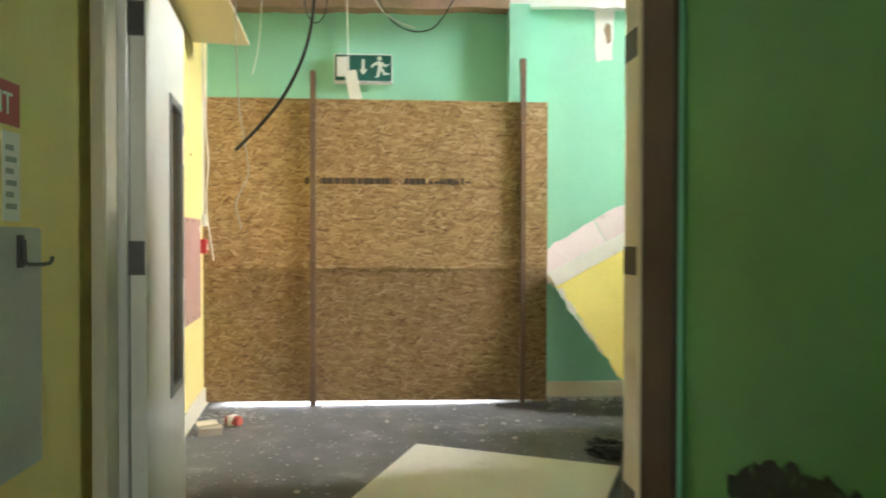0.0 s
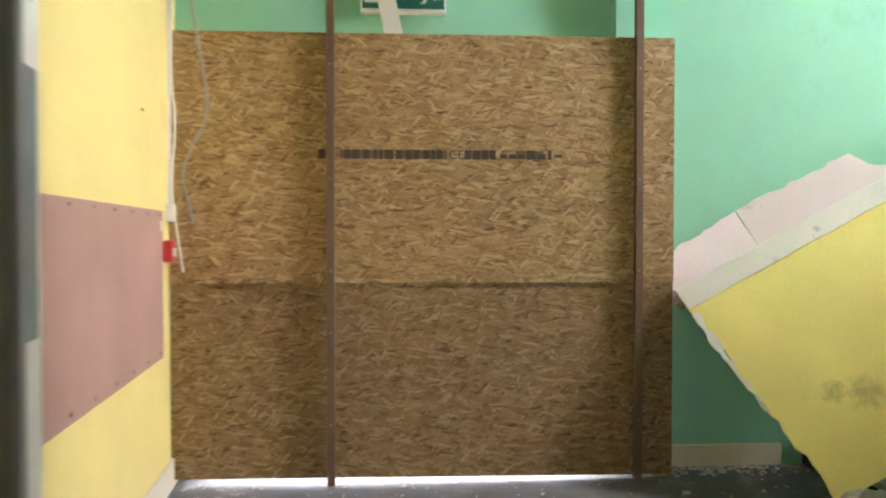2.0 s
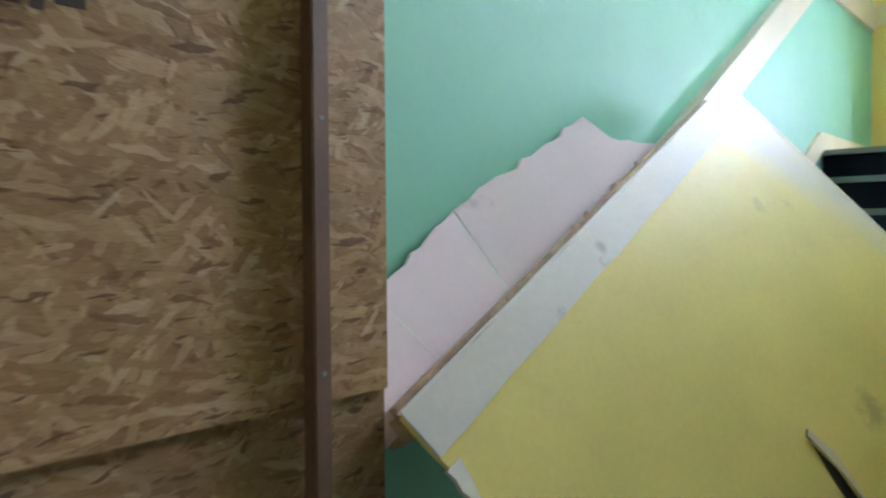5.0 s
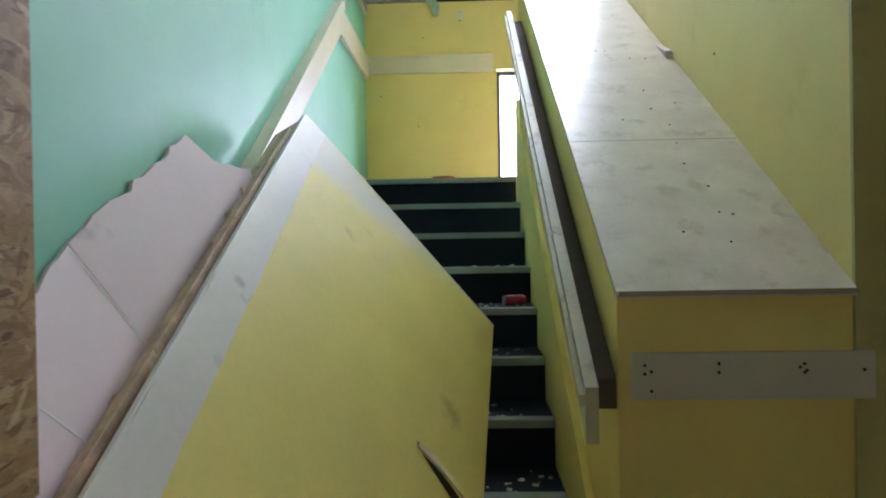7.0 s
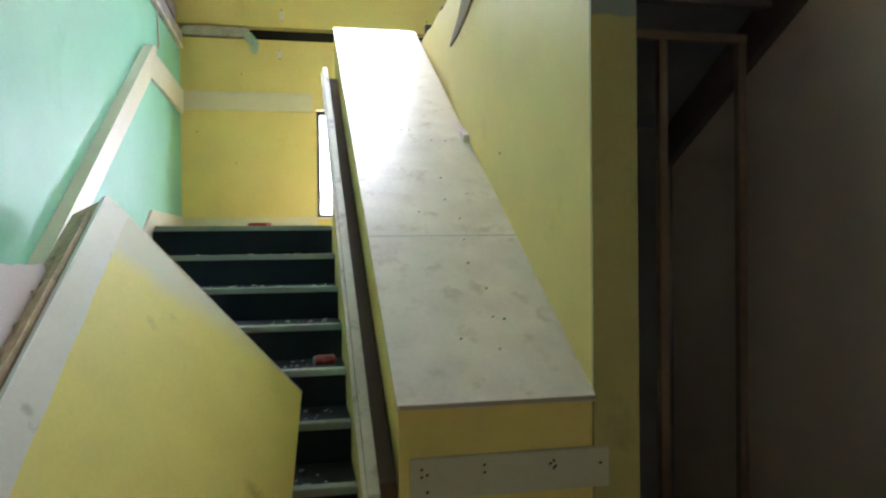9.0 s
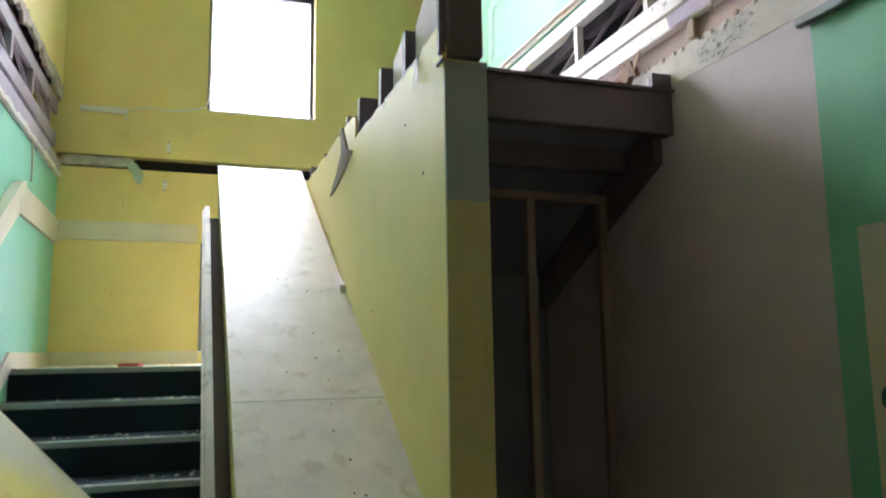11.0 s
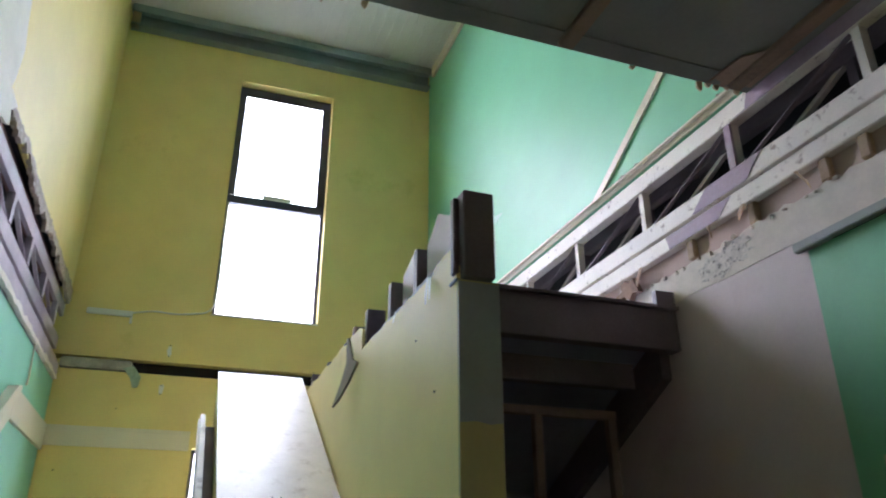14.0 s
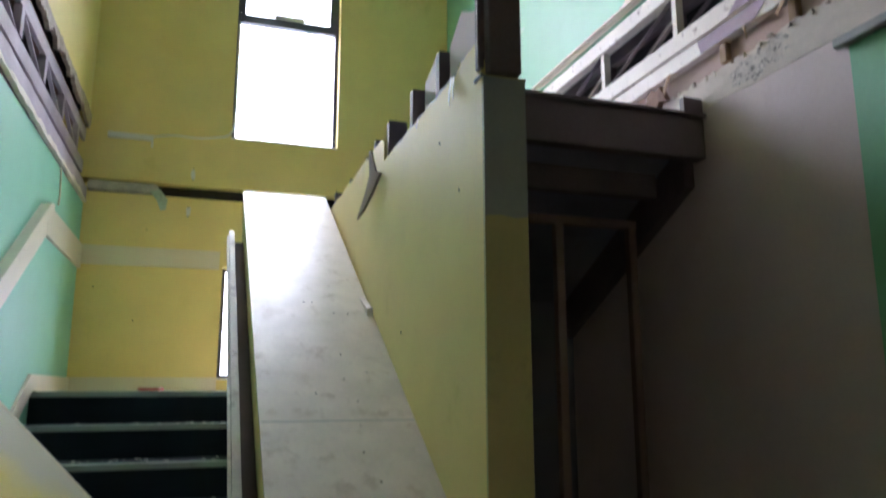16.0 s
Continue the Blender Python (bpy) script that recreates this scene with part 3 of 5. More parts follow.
shape("bead", [(0.645, -0.8905, rz(0.645) - 0.045), (0.645, -0.8905, rz(0.645) - 0.02), (3.40, -0.8905, rz(3.40) - 0.02), (3.40, -0.8905, rz(3.40) - 0.045)], (0, 0.012, 0), FASCIA, rail, "worn cream bead")
# Dark strip whose colour gives the shadow in the gap behind the fascia.
shape("rail_gap_shade", [(0.70, -0.974, rz(0.70) - 0.10), (0.70, -0.974, rz(0.70) - 0.03), (3.32, -0.974, rz(3.32) - 0.03), (3.32, -0.974, rz(3.32) - 0.10)], (0, 0.0515, 0), mat("shade_brown_strip", (0.10, 0.08, 0.062), 0.85, var=0.3, fine=90, spec=0.2), rail, "dark brown strip standing for the shaded gap behind the fascia")
# side skin below the rail
shape("side_string", [(0.72, -0.976, 0), (0.72, -0.976, 0.42), (3.66, -0.976, 2.26), (3.66, -0.976, 1.5), (1.3, -0.976, 0)], (0, 0.024, 0), YELLOW, None)
tagged(bpy.data.objects["side_string"], "yellow painted stair string against the boxing", "string board", kind="structure")
# pale board screwed to the boxing front
vb = thing("screwed_board", "pale painted board with screw holes on the yellow boxing", "board")
boxes("board", [((BX - 0.018, -1.562, 0.968), (BX - 0.001, -1.005, 1.078))], mat("pale_grey_board", (0.60, 0.58, 0.52), 0.6, var=0.08), vb, "", 0.003)
for y, z in ((-1.035, 1.05), (-1.035, 1.03), (-1.05, 1.035), (-1.05, 0.99), (-1.205, 1.052), (-1.205, 1.032), (-1.40, 1.05), (-1.405, 1.035), (-1.39, 1.042), (-1.40, 1.03), (-1.535, 1.035)):
    b2 = bmesh.new()
    bmesh.ops.create_cone(b2, cap_ends=True, segments=10, radius1=0.004, radius2=0.004, depth=0.002, matrix=pose(BX - 0.019, y, z, 0, 90, 0))
    part("screw_hole", b2, BLACK, vb)
# screw marks and joint on the sloping board
b2 = bmesh.new()
xs = 1.395
prism(b2, [(xs - 0.002, BY1 + 0.002, slope_z(xs - 0.002) + 0.0004), (xs + 0.002, BY1 + 0.002, slope_z(xs + 0.002) + 0.0004), (xs + 0.002, BY0, slope_z(xs + 0.002) + 0.0004), (xs - 0.002, BY0, slope_z(xs - 0.002) + 0.0004)], (0, 0, 0.0006))
part("board_joint", b2, NOSING, slope)
rnd = random.Random(8)
for i in range(16):
    x, y = rnd.uniform(0.8, 2.3), rnd.uniform(-1.46, -1.03)
    if i < 7:
        y, x = -1.30 - 0.015 * (i % 3), 0.85 + 0.13 * i
    b2 = bmesh.new()
    bmesh.ops.create_cone(b2, cap_ends=True, segments=8, radius1=rnd.uniform(0.003, 0.0055), radius2=0.003, depth=0.003, matrix=pose(x, y, slope_z(x) + 0.001, 0, -32, 0))
    part("screw_head", b2, DARK, slope)
b2 = bmesh.new()
prism(b2, [(BX - 0.027, BY1 + 0.0, 1.211), (BX - 0.027, BY1 + 0.0, 1.223), (BX - 0.0205, BY1 + 0.0, 1.223), (BX - 0.0205, BY1 + 0.0, 1.211)], (0, BY0 - BY1, 0))
part("front_lip", b2, mat("brown_edge", (0.40, 0.34, 0.28), 0.6), slope)

# ---- fallen balustrade panel ----
A, B, C, D = Vector((-0.005, -0.055, 0.94)), Vector((1.695, -0.032, 1.832)), Vector((2.075, -0.735, 0.985)), Vector((0.50, -0.60, 0.075))
PN = (B - A).cross(D - A).normalized()
if PN.y > 0:
    PN = -PN


def on_panel(u, v, h=0.0):
    return A * (1 - u) * (1 - v) + B * u * (1 - v) + C * u * v + D * (1 - u) * v + PN * h


panel = thing("fallen_panel", "fallen yellow balustrade panel with grey edge band leaning across the stairs", "panel")
rnd = random.Random(21)
bm = bmesh.new()
NU, NV = 10, 26
ragged = [rnd.uniform(0.0, 0.012) if 2 < k < NV else 0.0 for k in range(NV + 1)]
front = [[bm.verts.new(on_panel(ragged[k] + (1 - ragged[k]) * i / NU, k / NV)) for i in range(NU + 1)] for k in range(NV + 1)]
back = [[bm.verts.new(v.co - PN * 0.014) for v in row] for row in front]
for k in range(NV):
    for i in range(NU):
        bm.faces.new((front[k][i], front[k][i + 1], front[k + 1][i + 1], front[k + 1][i]))
        bm.faces.new((back[k][i], back[k + 1][i], back[k + 1][i + 1], back[k][i + 1]))
    bm.faces.new((front[k][0], front[k + 1][0], back[k + 1][0], back[k][0]))
    bm.faces.new((front[k][NU], back[k][NU], back[k + 1][NU], front[k + 1][NU]))
for i in range(NU):
    bm.faces.new((front[0][i], back[0][i], back[0][i + 1], front[0][i + 1]))
    bm.faces.new((front[NV][i], front[NV][i + 1], back[NV][i + 1], back[NV][i]))
def worn_corner(m):
    """Paint rubbed down to pale primer along the upper end of the panel."""
    n, l = m.node_tree.nodes, m.node_tree.links
    b = n["Principled BSDF"]
    source = b.inputs["Base Color"].links[0].from_socket
    tc = n.new("ShaderNodeTexCoord")
    along, down = (B - A).normalized(), (D - A).normalized()

    def dot(v, scale):
        d = n.new("ShaderNodeVectorMath")
        d.operation = "DOT_PRODUCT"
        d.inputs[1].default_value = v * scale
        l.new(tc.outputs["Object"], d.inputs[0])
        return d.outputs["Value"]

    grain = n.new("ShaderNodeTexNoise")
    grain.inputs["Scale"].default_value, grain.inputs["Detail"].default_value = 7, 8
    l.new(tc.outputs["Object"], grain.inputs["Vector"])
    total = n.new("ShaderNodeMath")
    total.operation = "MULTIPLY_ADD"
    total.inputs[1].default_value = 0.16
    l.new(grain.outputs[0], total.inputs[0])
    l.new(dot(along - 0.30 * down, 1.0), total.inputs[2])
    edge_at = on_panel(0.86, 0.1).dot(along - 0.30 * down) + 0.08
    q = n.new("ShaderNodeMapRange")
    q.inputs["From Min"].default_value, q.inputs["From Max"].default_value, q.inputs["To Max"].default_value = edge_at - 0.07, edge_at + 0.07, 0.85
    l.new(total.outputs[0], q.inputs["Value"])
    mx = n.new("ShaderNodeMixRGB")
    mx.inputs[2].default_value = (0.66, 0.65, 0.58, 1)
    l.new(q.outputs[0], mx.inputs[0])
    l.new(source, mx.inputs[1])
    l.new(mx.outputs[0], b.inputs["Base Color"])


worn_corner(PANEL_YELLOW)
part("face_board", bm, PANEL_YELLOW, panel)
def panel_strip(name, u0, u1, v0, v1, h0, h1, n, material, label):
    """A strip bent along the slightly twisted panel."""
    bm = bmesh.new()
    rows = []
    for i in range(n + 1):
        u = u0 + (u1 - u0) * i / n
        vb = v1 * (1 - 0.10 * u) + 0.002 * math.sin(i * 2.3)
        rows.append([bm.verts.new(on_panel(u, v, h)) for v, h in ((v0, h0), (v0, h1), ((v0 + vb) / 2, h1), (vb, h1), (vb, h0))])
    for a, b in zip(rows, rows[1:]):
        for k in range(5):
            bm.faces.new((a[k], a[(k + 1) % 5], b[(k + 1) % 5], b[k]))
    bm.faces.new(rows[0])
    bm.faces.new(list(reversed(rows[-1])))
    bmesh.ops.recalc_face_normals(bm, faces=bm.faces)
    return part(name, bm, material, panel, label)


def scuffs(places, r):
    return [(tuple(on_panel(u, v)), r, (0.08, 0.08, 0.075)) for u, v in places]


BANDPAINT = mat("scuffed_band_paint", (0.74, 0.72, 0.655), 0.5, var=0.1, stain=((0.42, 0.41, 0.37), 8, 0.62), spots=scuffs([(0.26, 0.085), (0.40, 0.05)], 0.05))
panel_strip("edge_band", 0.0, 0.992, -0.004, 0.094, 0.001, 0.010, 14, BANDPAINT, "scuffed grey white edge band")
panel_strip("band_bead", 0.0, 0.985, -0.010, -0.0045, -0.006, 0.011, 14, WHITE, "chipped white bead")
SPLIT = mat("weathered_split_timber", (0.47, 0.34, 0.22), 0.75, var=0.4, scale=12, fine=70, bump=0.6, stain=((0.14, 0.11, 0.08), 14, 0.58))
r3 = random.Random(31)
for i in range(9):
    u = 0.08 + 0.095 * i + r3.uniform(-0.03, 0.03)
    w = r3.uniform(0.02, 0.05)
    h = -0.03 - r3.uniform(0.0, 0.05)
    shape("splinter", [on_panel(a, b, h) for a, b in ((u, -0.002), (u + w, -0.002), (u + w * 0.8, -0.012 - r3.uniform(0, 0.012)), (u + w * 0.3, -0.010))], PN * -r3.uniform(0.008, 0.02), SPLIT, panel)
shape("top_rail", [on_panel(u, v, -0.016) for u, v in ((0.005, 0.0), (0.99, 0.0), (0.99, 0.05), (0.005, 0.05))], PN * -0.125, SPLIT, panel, "split raw timber top rail")
shape("top_lath", [on_panel(u, v, -0.03) for u, v in ((0.01, -0.018), (0.93, -0.016), (0.93, -0.001), (0.01, -0.001))], PN * -0.03, SPLIT, panel, "split timber lath")
shape("bottom_rail", [on_panel(u, v, -0.03) for u, v in ((0.02, 0.955), (0.99, 0.955), (0.99, 0.995), (0.02, 0.995))], PN * -0.06, TIMBER, panel)
shape("end_stud", [on_panel(u, v, -0.03) for u, v in ((0.03, 0.06), (0.055, 0.06), (0.055, 0.95), (0.03, 0.95))], PN * -0.06, TIMBER, panel)
shape("side_edge", [on_panel(u, v, 0.001) for u, v in ((0.9985, 0.03), (1.006, 0.03), (1.006, 1.0), (0.9985, 1.0))], PN * -0.1, CREAM, panel, "pale side edge")
def ragged_strip(v0, v1, n, w0, w1, seed):
    r = random.Random(seed)
    outer = [(-r.uniform(w0, w1), v0 + (v1 - v0) * k / n) for k in range(n + 1)]
    inner = [(r.uniform(0.004, 0.022) * (1 - 0.5 * k / n), v0 + (v1 - v0) * k / n) for k in range(n, -1, -1)]
    return outer + inner


shape("torn_plaster", [on_panel(u, v, 0.002) for u, v in ragged_strip(0.12, 0.36, 11, 0.0, 0.012, 4)], PN * -0.012, WHITE, panel, "white torn plaster edge")
shape("torn_paper", [on_panel(u, v, 0.0015) for u, v in ragged_strip(0.36, 0.60, 9, -0.002, 0.006, 5)], PN * -0.010, CREAM, panel, "frayed cream paper edge")
shape("torn_paper", [on_panel(u, v, 0.002) for u, v in ((0.455, 0.695), (0.465, 0.69), (0.475, 0.77), (0.462, 0.86), (0.452, 0.90), (0.458, 0.80))], PN * 0.006, CREAM, panel, "curled strip of torn paper")
shape("tear_gap", [on_panel(u, v, 0.001) for u, v in ((0.454, 0.72), (0.456, 0.80), (0.445, 0.90), (0.425, 0.88), (0.44, 0.79))], PN * 0.001, BLACK, panel, "dark tear")

# pink plasterboard sheets behind it
def sheet_y(x, z):
    """The plane in which both sheets lean on the wall."""
    past = max(0.0, 0.497 - 0.447 * (z - 1.115) - x)   # bent forward below the crease
    return 0.037 + 0.44 * (z - (0.87 + 0.5 * x)) - 0.075 * past


def sheet(pts, label):
    bm = bmesh.new()
    prism(bm, [(x, sheet_y(x, z), z) for x, z in pts], (0.004, 0.012, -0.004))
    return tagged(part("plasterboard_sheet", bm, PINK), label, "plasterboard")


def torn_xz(p0, p1, n, amp, seed):
    return [(x, z) for x, y, z in torn((p0[0], 0, p0[1]), (p1[0], 0, p1[1]), n, amp, seed)]


def crease(x0, z0, x1, z1, w, parent):
    pts = [(x0, z0), (x0 + w, z0 + w * 0.5), (x1 + w, z1 + w * 0.5), (x1, z1)]
    shape("crease", [(x, sheet_y(x, z) - 0.0002, z) for x, z in pts], (0, -0.0012, 0), WHITE, parent, "pale raised crease")


lower = sheet([(0.0, 0.87), (0.497, 1.115), (0.392, 1.350)] + torn_xz((0.385, 1.345), (0.0, 1.118), 12, 0.007, 11), "pinkish grey plasterboard offcut leaning on the green wall")
sheet([(0.501, 1.116), (1.30, 1.55), (1.31, 1.595)] + torn_xz((1.25, 1.59), (1.10, 1.60), 4, 0.006, 12) + [(1.014, 1.662)] + torn_xz((0.99, 1.650), (0.398, 1.354), 16, 0.007, 13), "pinkish grey plasterboard offcut with broken corner leaning on the green wall")
crease(0.492, 1.116, 0.387, 1.345, 0.006, lower)
crease(0.22, 0.985, 0.10, 1.13, 0.004, lower)

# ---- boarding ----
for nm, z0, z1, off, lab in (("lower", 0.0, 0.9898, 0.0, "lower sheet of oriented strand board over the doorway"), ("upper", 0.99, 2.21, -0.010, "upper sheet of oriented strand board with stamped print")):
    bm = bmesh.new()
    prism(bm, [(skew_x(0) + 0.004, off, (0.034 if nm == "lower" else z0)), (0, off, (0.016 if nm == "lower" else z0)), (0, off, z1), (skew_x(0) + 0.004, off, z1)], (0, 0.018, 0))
    ob = tagged(part("strand_board", bm, OSB if nm == "upper" else OSB_SHADED), lab, "board")
    if nm == "upper":
        upper_board = ob
# Hidden timbers, added to block daylight leaking round the boards.
light_stops = thing("boarding_light_stops", "unseen timbers added behind the boarding to stop light leaks", "timber frame")
for lo, hi in (((-2.44, 0.0185, 0.95), (0.0, 0.06, 1.03)), ((-2.437, 0.0185, 0.04), (-2.40, YL - 0.001, 2.21)), ((-0.10, 0.0185, 0.0), (-0.004, 0.065, 2.1)), ((-2.44, 0.0185, 2.12), (-0.0, 0.10, 2.2))):
    boxes("stop_timber", [(lo, hi)], TIMBER, light_stops)
for x, zt in ((-1.708, 2.405), (-0.186, 2.52)):
    bt = boxes("timber_batten", [((x - 0.019, -0.045, 0.0), (x + 0.019, -0.0105, zt))], BATTEN, None, "", 0.003)
    tagged(bt, "rough sawn upright batten screwed to the boarding", "batten", group="battens on the boarding")
    for z in (0.3, 0.75, 1.05, 1.5, 2.05):
        b2 = bmesh.new()
        bmesh.ops.create_cone(b2, cap_ends=True, segments=8, radius1=0.005, radius2=0.004, depth=0.003, matrix=pose(x, -0.046, z, 90, 0, 0))
        part("screw", b2, METAL, bt)
INK = mat("faded_black_ink", (0.06, 0.042, 0.028), 0.8, var=0.4, fine=150)
def text(body, size, m, material, parent, name="lettering", depth=0.0006):
    cu = bpy.data.curves.new(name, "FONT")
    cu.body, cu.size, cu.extrude, cu.align_x = body, size, depth, "CENTER"
    tmp = bpy.data.objects.new(name, cu)
    me = bpy.data.meshes.new_from_object(tmp)
    bpy.data.objects.remove(tmp)
    me.transform(m)
    me.materials.append(material)
    ob = new(name, me)
    ob.parent = parent
    return ob


rnd = random.Random(5)
x = -1.765
bars = []
while x < -0.56:
    w = rnd.choice((0.018, 0.03, 0.036, 0.042))
    if -1.13 < x + w and x < -1.06:
        x = -1.055
        continue
    faint = x > -0.9
    if x + w < -1.73 or x > -1.66:
        h = 0.026 if faint and rnd.random() < 0.5 else 0.046
        bars.append(((x, -0.0112, 1.598 + (0.0 if h > 0.03 else rnd.uniform(0, 0.015))), (x + w, -0.0102, 1.598 + h)))
    x += w + rnd.choice((0.006, 0.009, 0.012, 0.02 if not faint else 0.035))
bars.append(((-1.768, -0.0112, 1.598), (-1.734, -0.0102, 1.644)))
FAINTINK = mat("washed_out_ink", (0.13, 0.082, 0.042), 0.8, var=0.5, fine=120)
for xa, xb in ((-1.665, -1.40), (-1.378, -1.14), (-1.05, -0.92), (-0.80, -0.66)):
    boxes("stamp_band", [((xa, -0.0108, 1.600), (xb, -0.0101, 1.642))], FAINTINK, upper_board, "washed out stamped band")
for lo, hi in bars:
    boxes("stamp_bar", [(lo, hi)], INK, upper_board, "black stamped mark")
text("CE", 0.062, pose(-1.095, -0.0108, 1.6, 90, 0, 0), INK, upper_board, "stamped_letters")

# exit sign
sign = thing("exit_sign", "dark green fire exit sign with running figure on white light box", "exit sign")
boxes("light_box", [((-1.57, 0.07, 2.352), (-1.138, 0.113, 2.57))], WHITE, sign, "", 0.004)
boxes("face", [((-1.562, 0.066, 2.372), (-1.146, 0.0695, 2.562))], SIGNGREEN, sign, "dark green sign face")
boxes("door_symbol", [((-1.55, 0.064, 2.40), (-1.47, 0.0655, 2.545))], WHITE, sign)
shape("arrow", [(-1.365, 0.064, 2.53), (-1.345, 0.064, 2.53), (-1.345, 0.064, 2.455), (-1.325, 0.064, 2.455), (-1.355, 0.064, 2.415), (-1.385, 0.064, 2.455), (-1.365, 0.064, 2.455)], (0, 0.0015, 0), WHITE, sign)
bm = bmesh.new()
bmesh.ops.create_cone(bm, cap_ends=True, segments=14, radius1=0.017, radius2=0.017, depth=0.0015, matrix=pose(-1.235, 0.0648, 2.538, 90, 0, 0))
for pts in ([(-1.25, 2.52), (-1.21, 2.51), (-1.215, 2.46), (-1.245, 2.455)], [(-1.245, 2.47), (-1.225, 2.455), (-1.24, 2.40), (-1.27, 2.395), (-1.255, 2.41)], [(-1.235, 2.46), (-1.21, 2.46), (-1.19, 2.43), (-1.16, 2.43), (-1.165, 2.42), (-1.2, 2.415)], [(-1.25, 2.515), (-1.28, 2.50), (-1.30, 2.475), (-1.29, 2.47), (-1.265, 2.49), (-1.245, 2.49)], [(-1.215, 2.51), (-1.185, 2.49), (-1.165, 2.50), (-1.165, 2.49), (-1.19, 2.475), (-1.215, 2.49)]):
    prism(bm, [(a, 0.064, b) for a, b in pts], (0, 0.0015, 0))
part("running_figure", bm, WHITE, sign)
sign.location.y = 0.052

# hanging lamp box and cables
hang = thing("hanging_box", "small white plastic box dangling on its flex", "junction box")
bm = bmesh.new()
box(bm, (-0.045, -0.015, -0.12), (0.045, 0.015, 0.10), 0.006, pose(-1.425, 0.01, 2.32, 4, -12, 0))
part("box", bm, WHITE, hang)
tube("flex", [(-1.475, 0.01, 3.7), (-1.47, 0.01, 3.2), (-1.465, 0.01, 2.7), (-1.455, 0.01, 2.42)], 0.004, WHITE, hang)


def cable(pts, r, material, label):
    return tagged(tube("cable", pts, r, material), label, "cable")


cable([(-1.385, -2.93, 3.0), (-1.395, -2.94, 2.5), (-1.395, -2.95, 2.05), (-1.41, -2.95, 1.85), (-1.47, -2.99, 1.68), (-1.55, -3.02, 1.56), (-1.63, -3.04, 1.475)], 0.0055, BLACK, "thick black cable hanging from the ceiling with cut end")
cable([(-2.43, -0.10, 2.9), (-2.43, -0.12, 2.4), (-2.44, -0.12, 1.95), (-2.41, -0.13, 1.75), (-2.44, -0.13, 1.45), (-2.40, -0.12, 1.15), (-2.385, -0.12, 1.05)], 0.005, WHITE, "thin white cable hanging beside the yellow wall")
cable([(-1.87, -1.9, 3.7), (-1.865, -1.9, 2.6), (-1.862, -1.9, 2.1), (-1.85, -1.9, 1.80), (-1.818, -1.9, 1.62), (-1.80, -1.9, 1.50), (-1.845, -1.9, 1.42), (-1.868, -1.9, 1.36), (-1.85, -1.9, 1.30), (-1.84, -1.9, 1.25)], 0.003, mat("grey_cable", (0.35, 0.34, 0.33), 0.5), "thin grey cable hanging from the ceiling void")
cable([(-1.72, -0.5, 3.0), (-1.72, -0.5, 2.75), (-1.68, -0.5, 2.62), (-1.62, -0.5, 2.60), (-1.56, -0.5, 2.70), (-1.55, -0.5, 3.0)], 0.004, BLACK, "loop of black cable hanging from the ceiling void")
cable([(-1.30, -0.2, 3.05), (-1.22, -0.2, 2.80), (-1.10, -0.2, 2.68), (-0.95, -0.2, 2.64), (-0.80, -0.2, 2.70), (-0.68, -0.2, 2.95)], 0.005, BLACK, "drooping loop of black cable below the ceiling void")
cable([(-1.36, -0.25, 3.05), (-1.25, -0.25, 2.80), (-1.12, -0.25, 2.70), (-0.98, -0.25, 2.66)], 0.004, WHITE, "drooping white cable below the ceiling void")
cable([(-2.05, -0.1, 3.0), (-2.06, -0.1, 2.7), (-2.09, -0.1, 2.45), (-2.12, -0.1, 2.36)], 0.003, WHITE, "thin white wire hanging from the ceiling void")

# yellow wall fittings (wall runs at a slight angle)
WM = pose(-2.47, -0.19, 0, 0, 0, 90 + math.degrees(math.atan(0.096)))   # local -x runs along the wall toward the door, -y out of it


def on_wall(name, s0, s1, z0, z1, d, material, parent=None, label="", bevel=0.002, off=0.001):
    bm = bmesh.new()
    box(bm, (-s1, -off - d, z0), (-s0, -off, z1), bevel, WM)
    return part(name, bm, material, parent, label)


pinb = thing("pin_board", "salmon pink hardboard panel screwed to the yellow wall", "board")
on_wall("board", 0.0, 1.75, 0.662, 1.336, 0.012, PINKWOOD, pinb)
on_wall("white_label", 0.02, 0.045, 1.24, 1.29, 0.014, WHITE, pinb, "small white label")
for i in range(8):
    for z in (0.685, 1.31):
        on_wall("screw", 0.05 + 0.23 * i, 0.062 + 0.23 * i, z, z + 0.012, 0.015, DARKWOOD, pinb, "", 0)
call = thing("fire_call_point", "red break glass fire alarm call point on the yellow wall", "call point")
on_wall("body", -0.13, -0.04, 1.10, 1.20, 0.045, RED, call, "", 0.006)
on_wall("window", -0.115, -0.055, 1.125, 1.165, 0.048, WHITE, call)
sw = thing("light_switch", "white plastic switch on a surface box", "switch")
on_wall("back_box", -0.183, -0.10, 1.29, 1.375, 0.035, WHITE, sw, "", 0.005)
on_wall("rocker", -0.155, -0.13, 1.32, 1.345, 0.04, WHITE, sw)
cn = tagged(on_wall("conduit", -0.182, -0.166, 1.376, 2.9, 0.014, WHITE), "thin white plastic conduit above the switch", "conduit")
sk = tagged(on_wall("baseboard", -0.36, 2.62, 0.0, 0.14, 0.018, CREAM, None, "", 0.004), "dusty cream skirting board", "skirting", kind="structure")
tagged(boxes("baseboard_green", [((0.02, YL - 0.018, 0), (0.66, YL - 0.001, 0.115))], CREAM, None, "", 0.004), "dusty cream skirting board under the green wall", "skirting", kind="structure")
pk = tagged(on_wall("screw_hole", 0.30, 0.312, 1.74, 1.752, 0.003, DARK, None, "", 0), "small dark plug hole in the yellow wall", "hole")
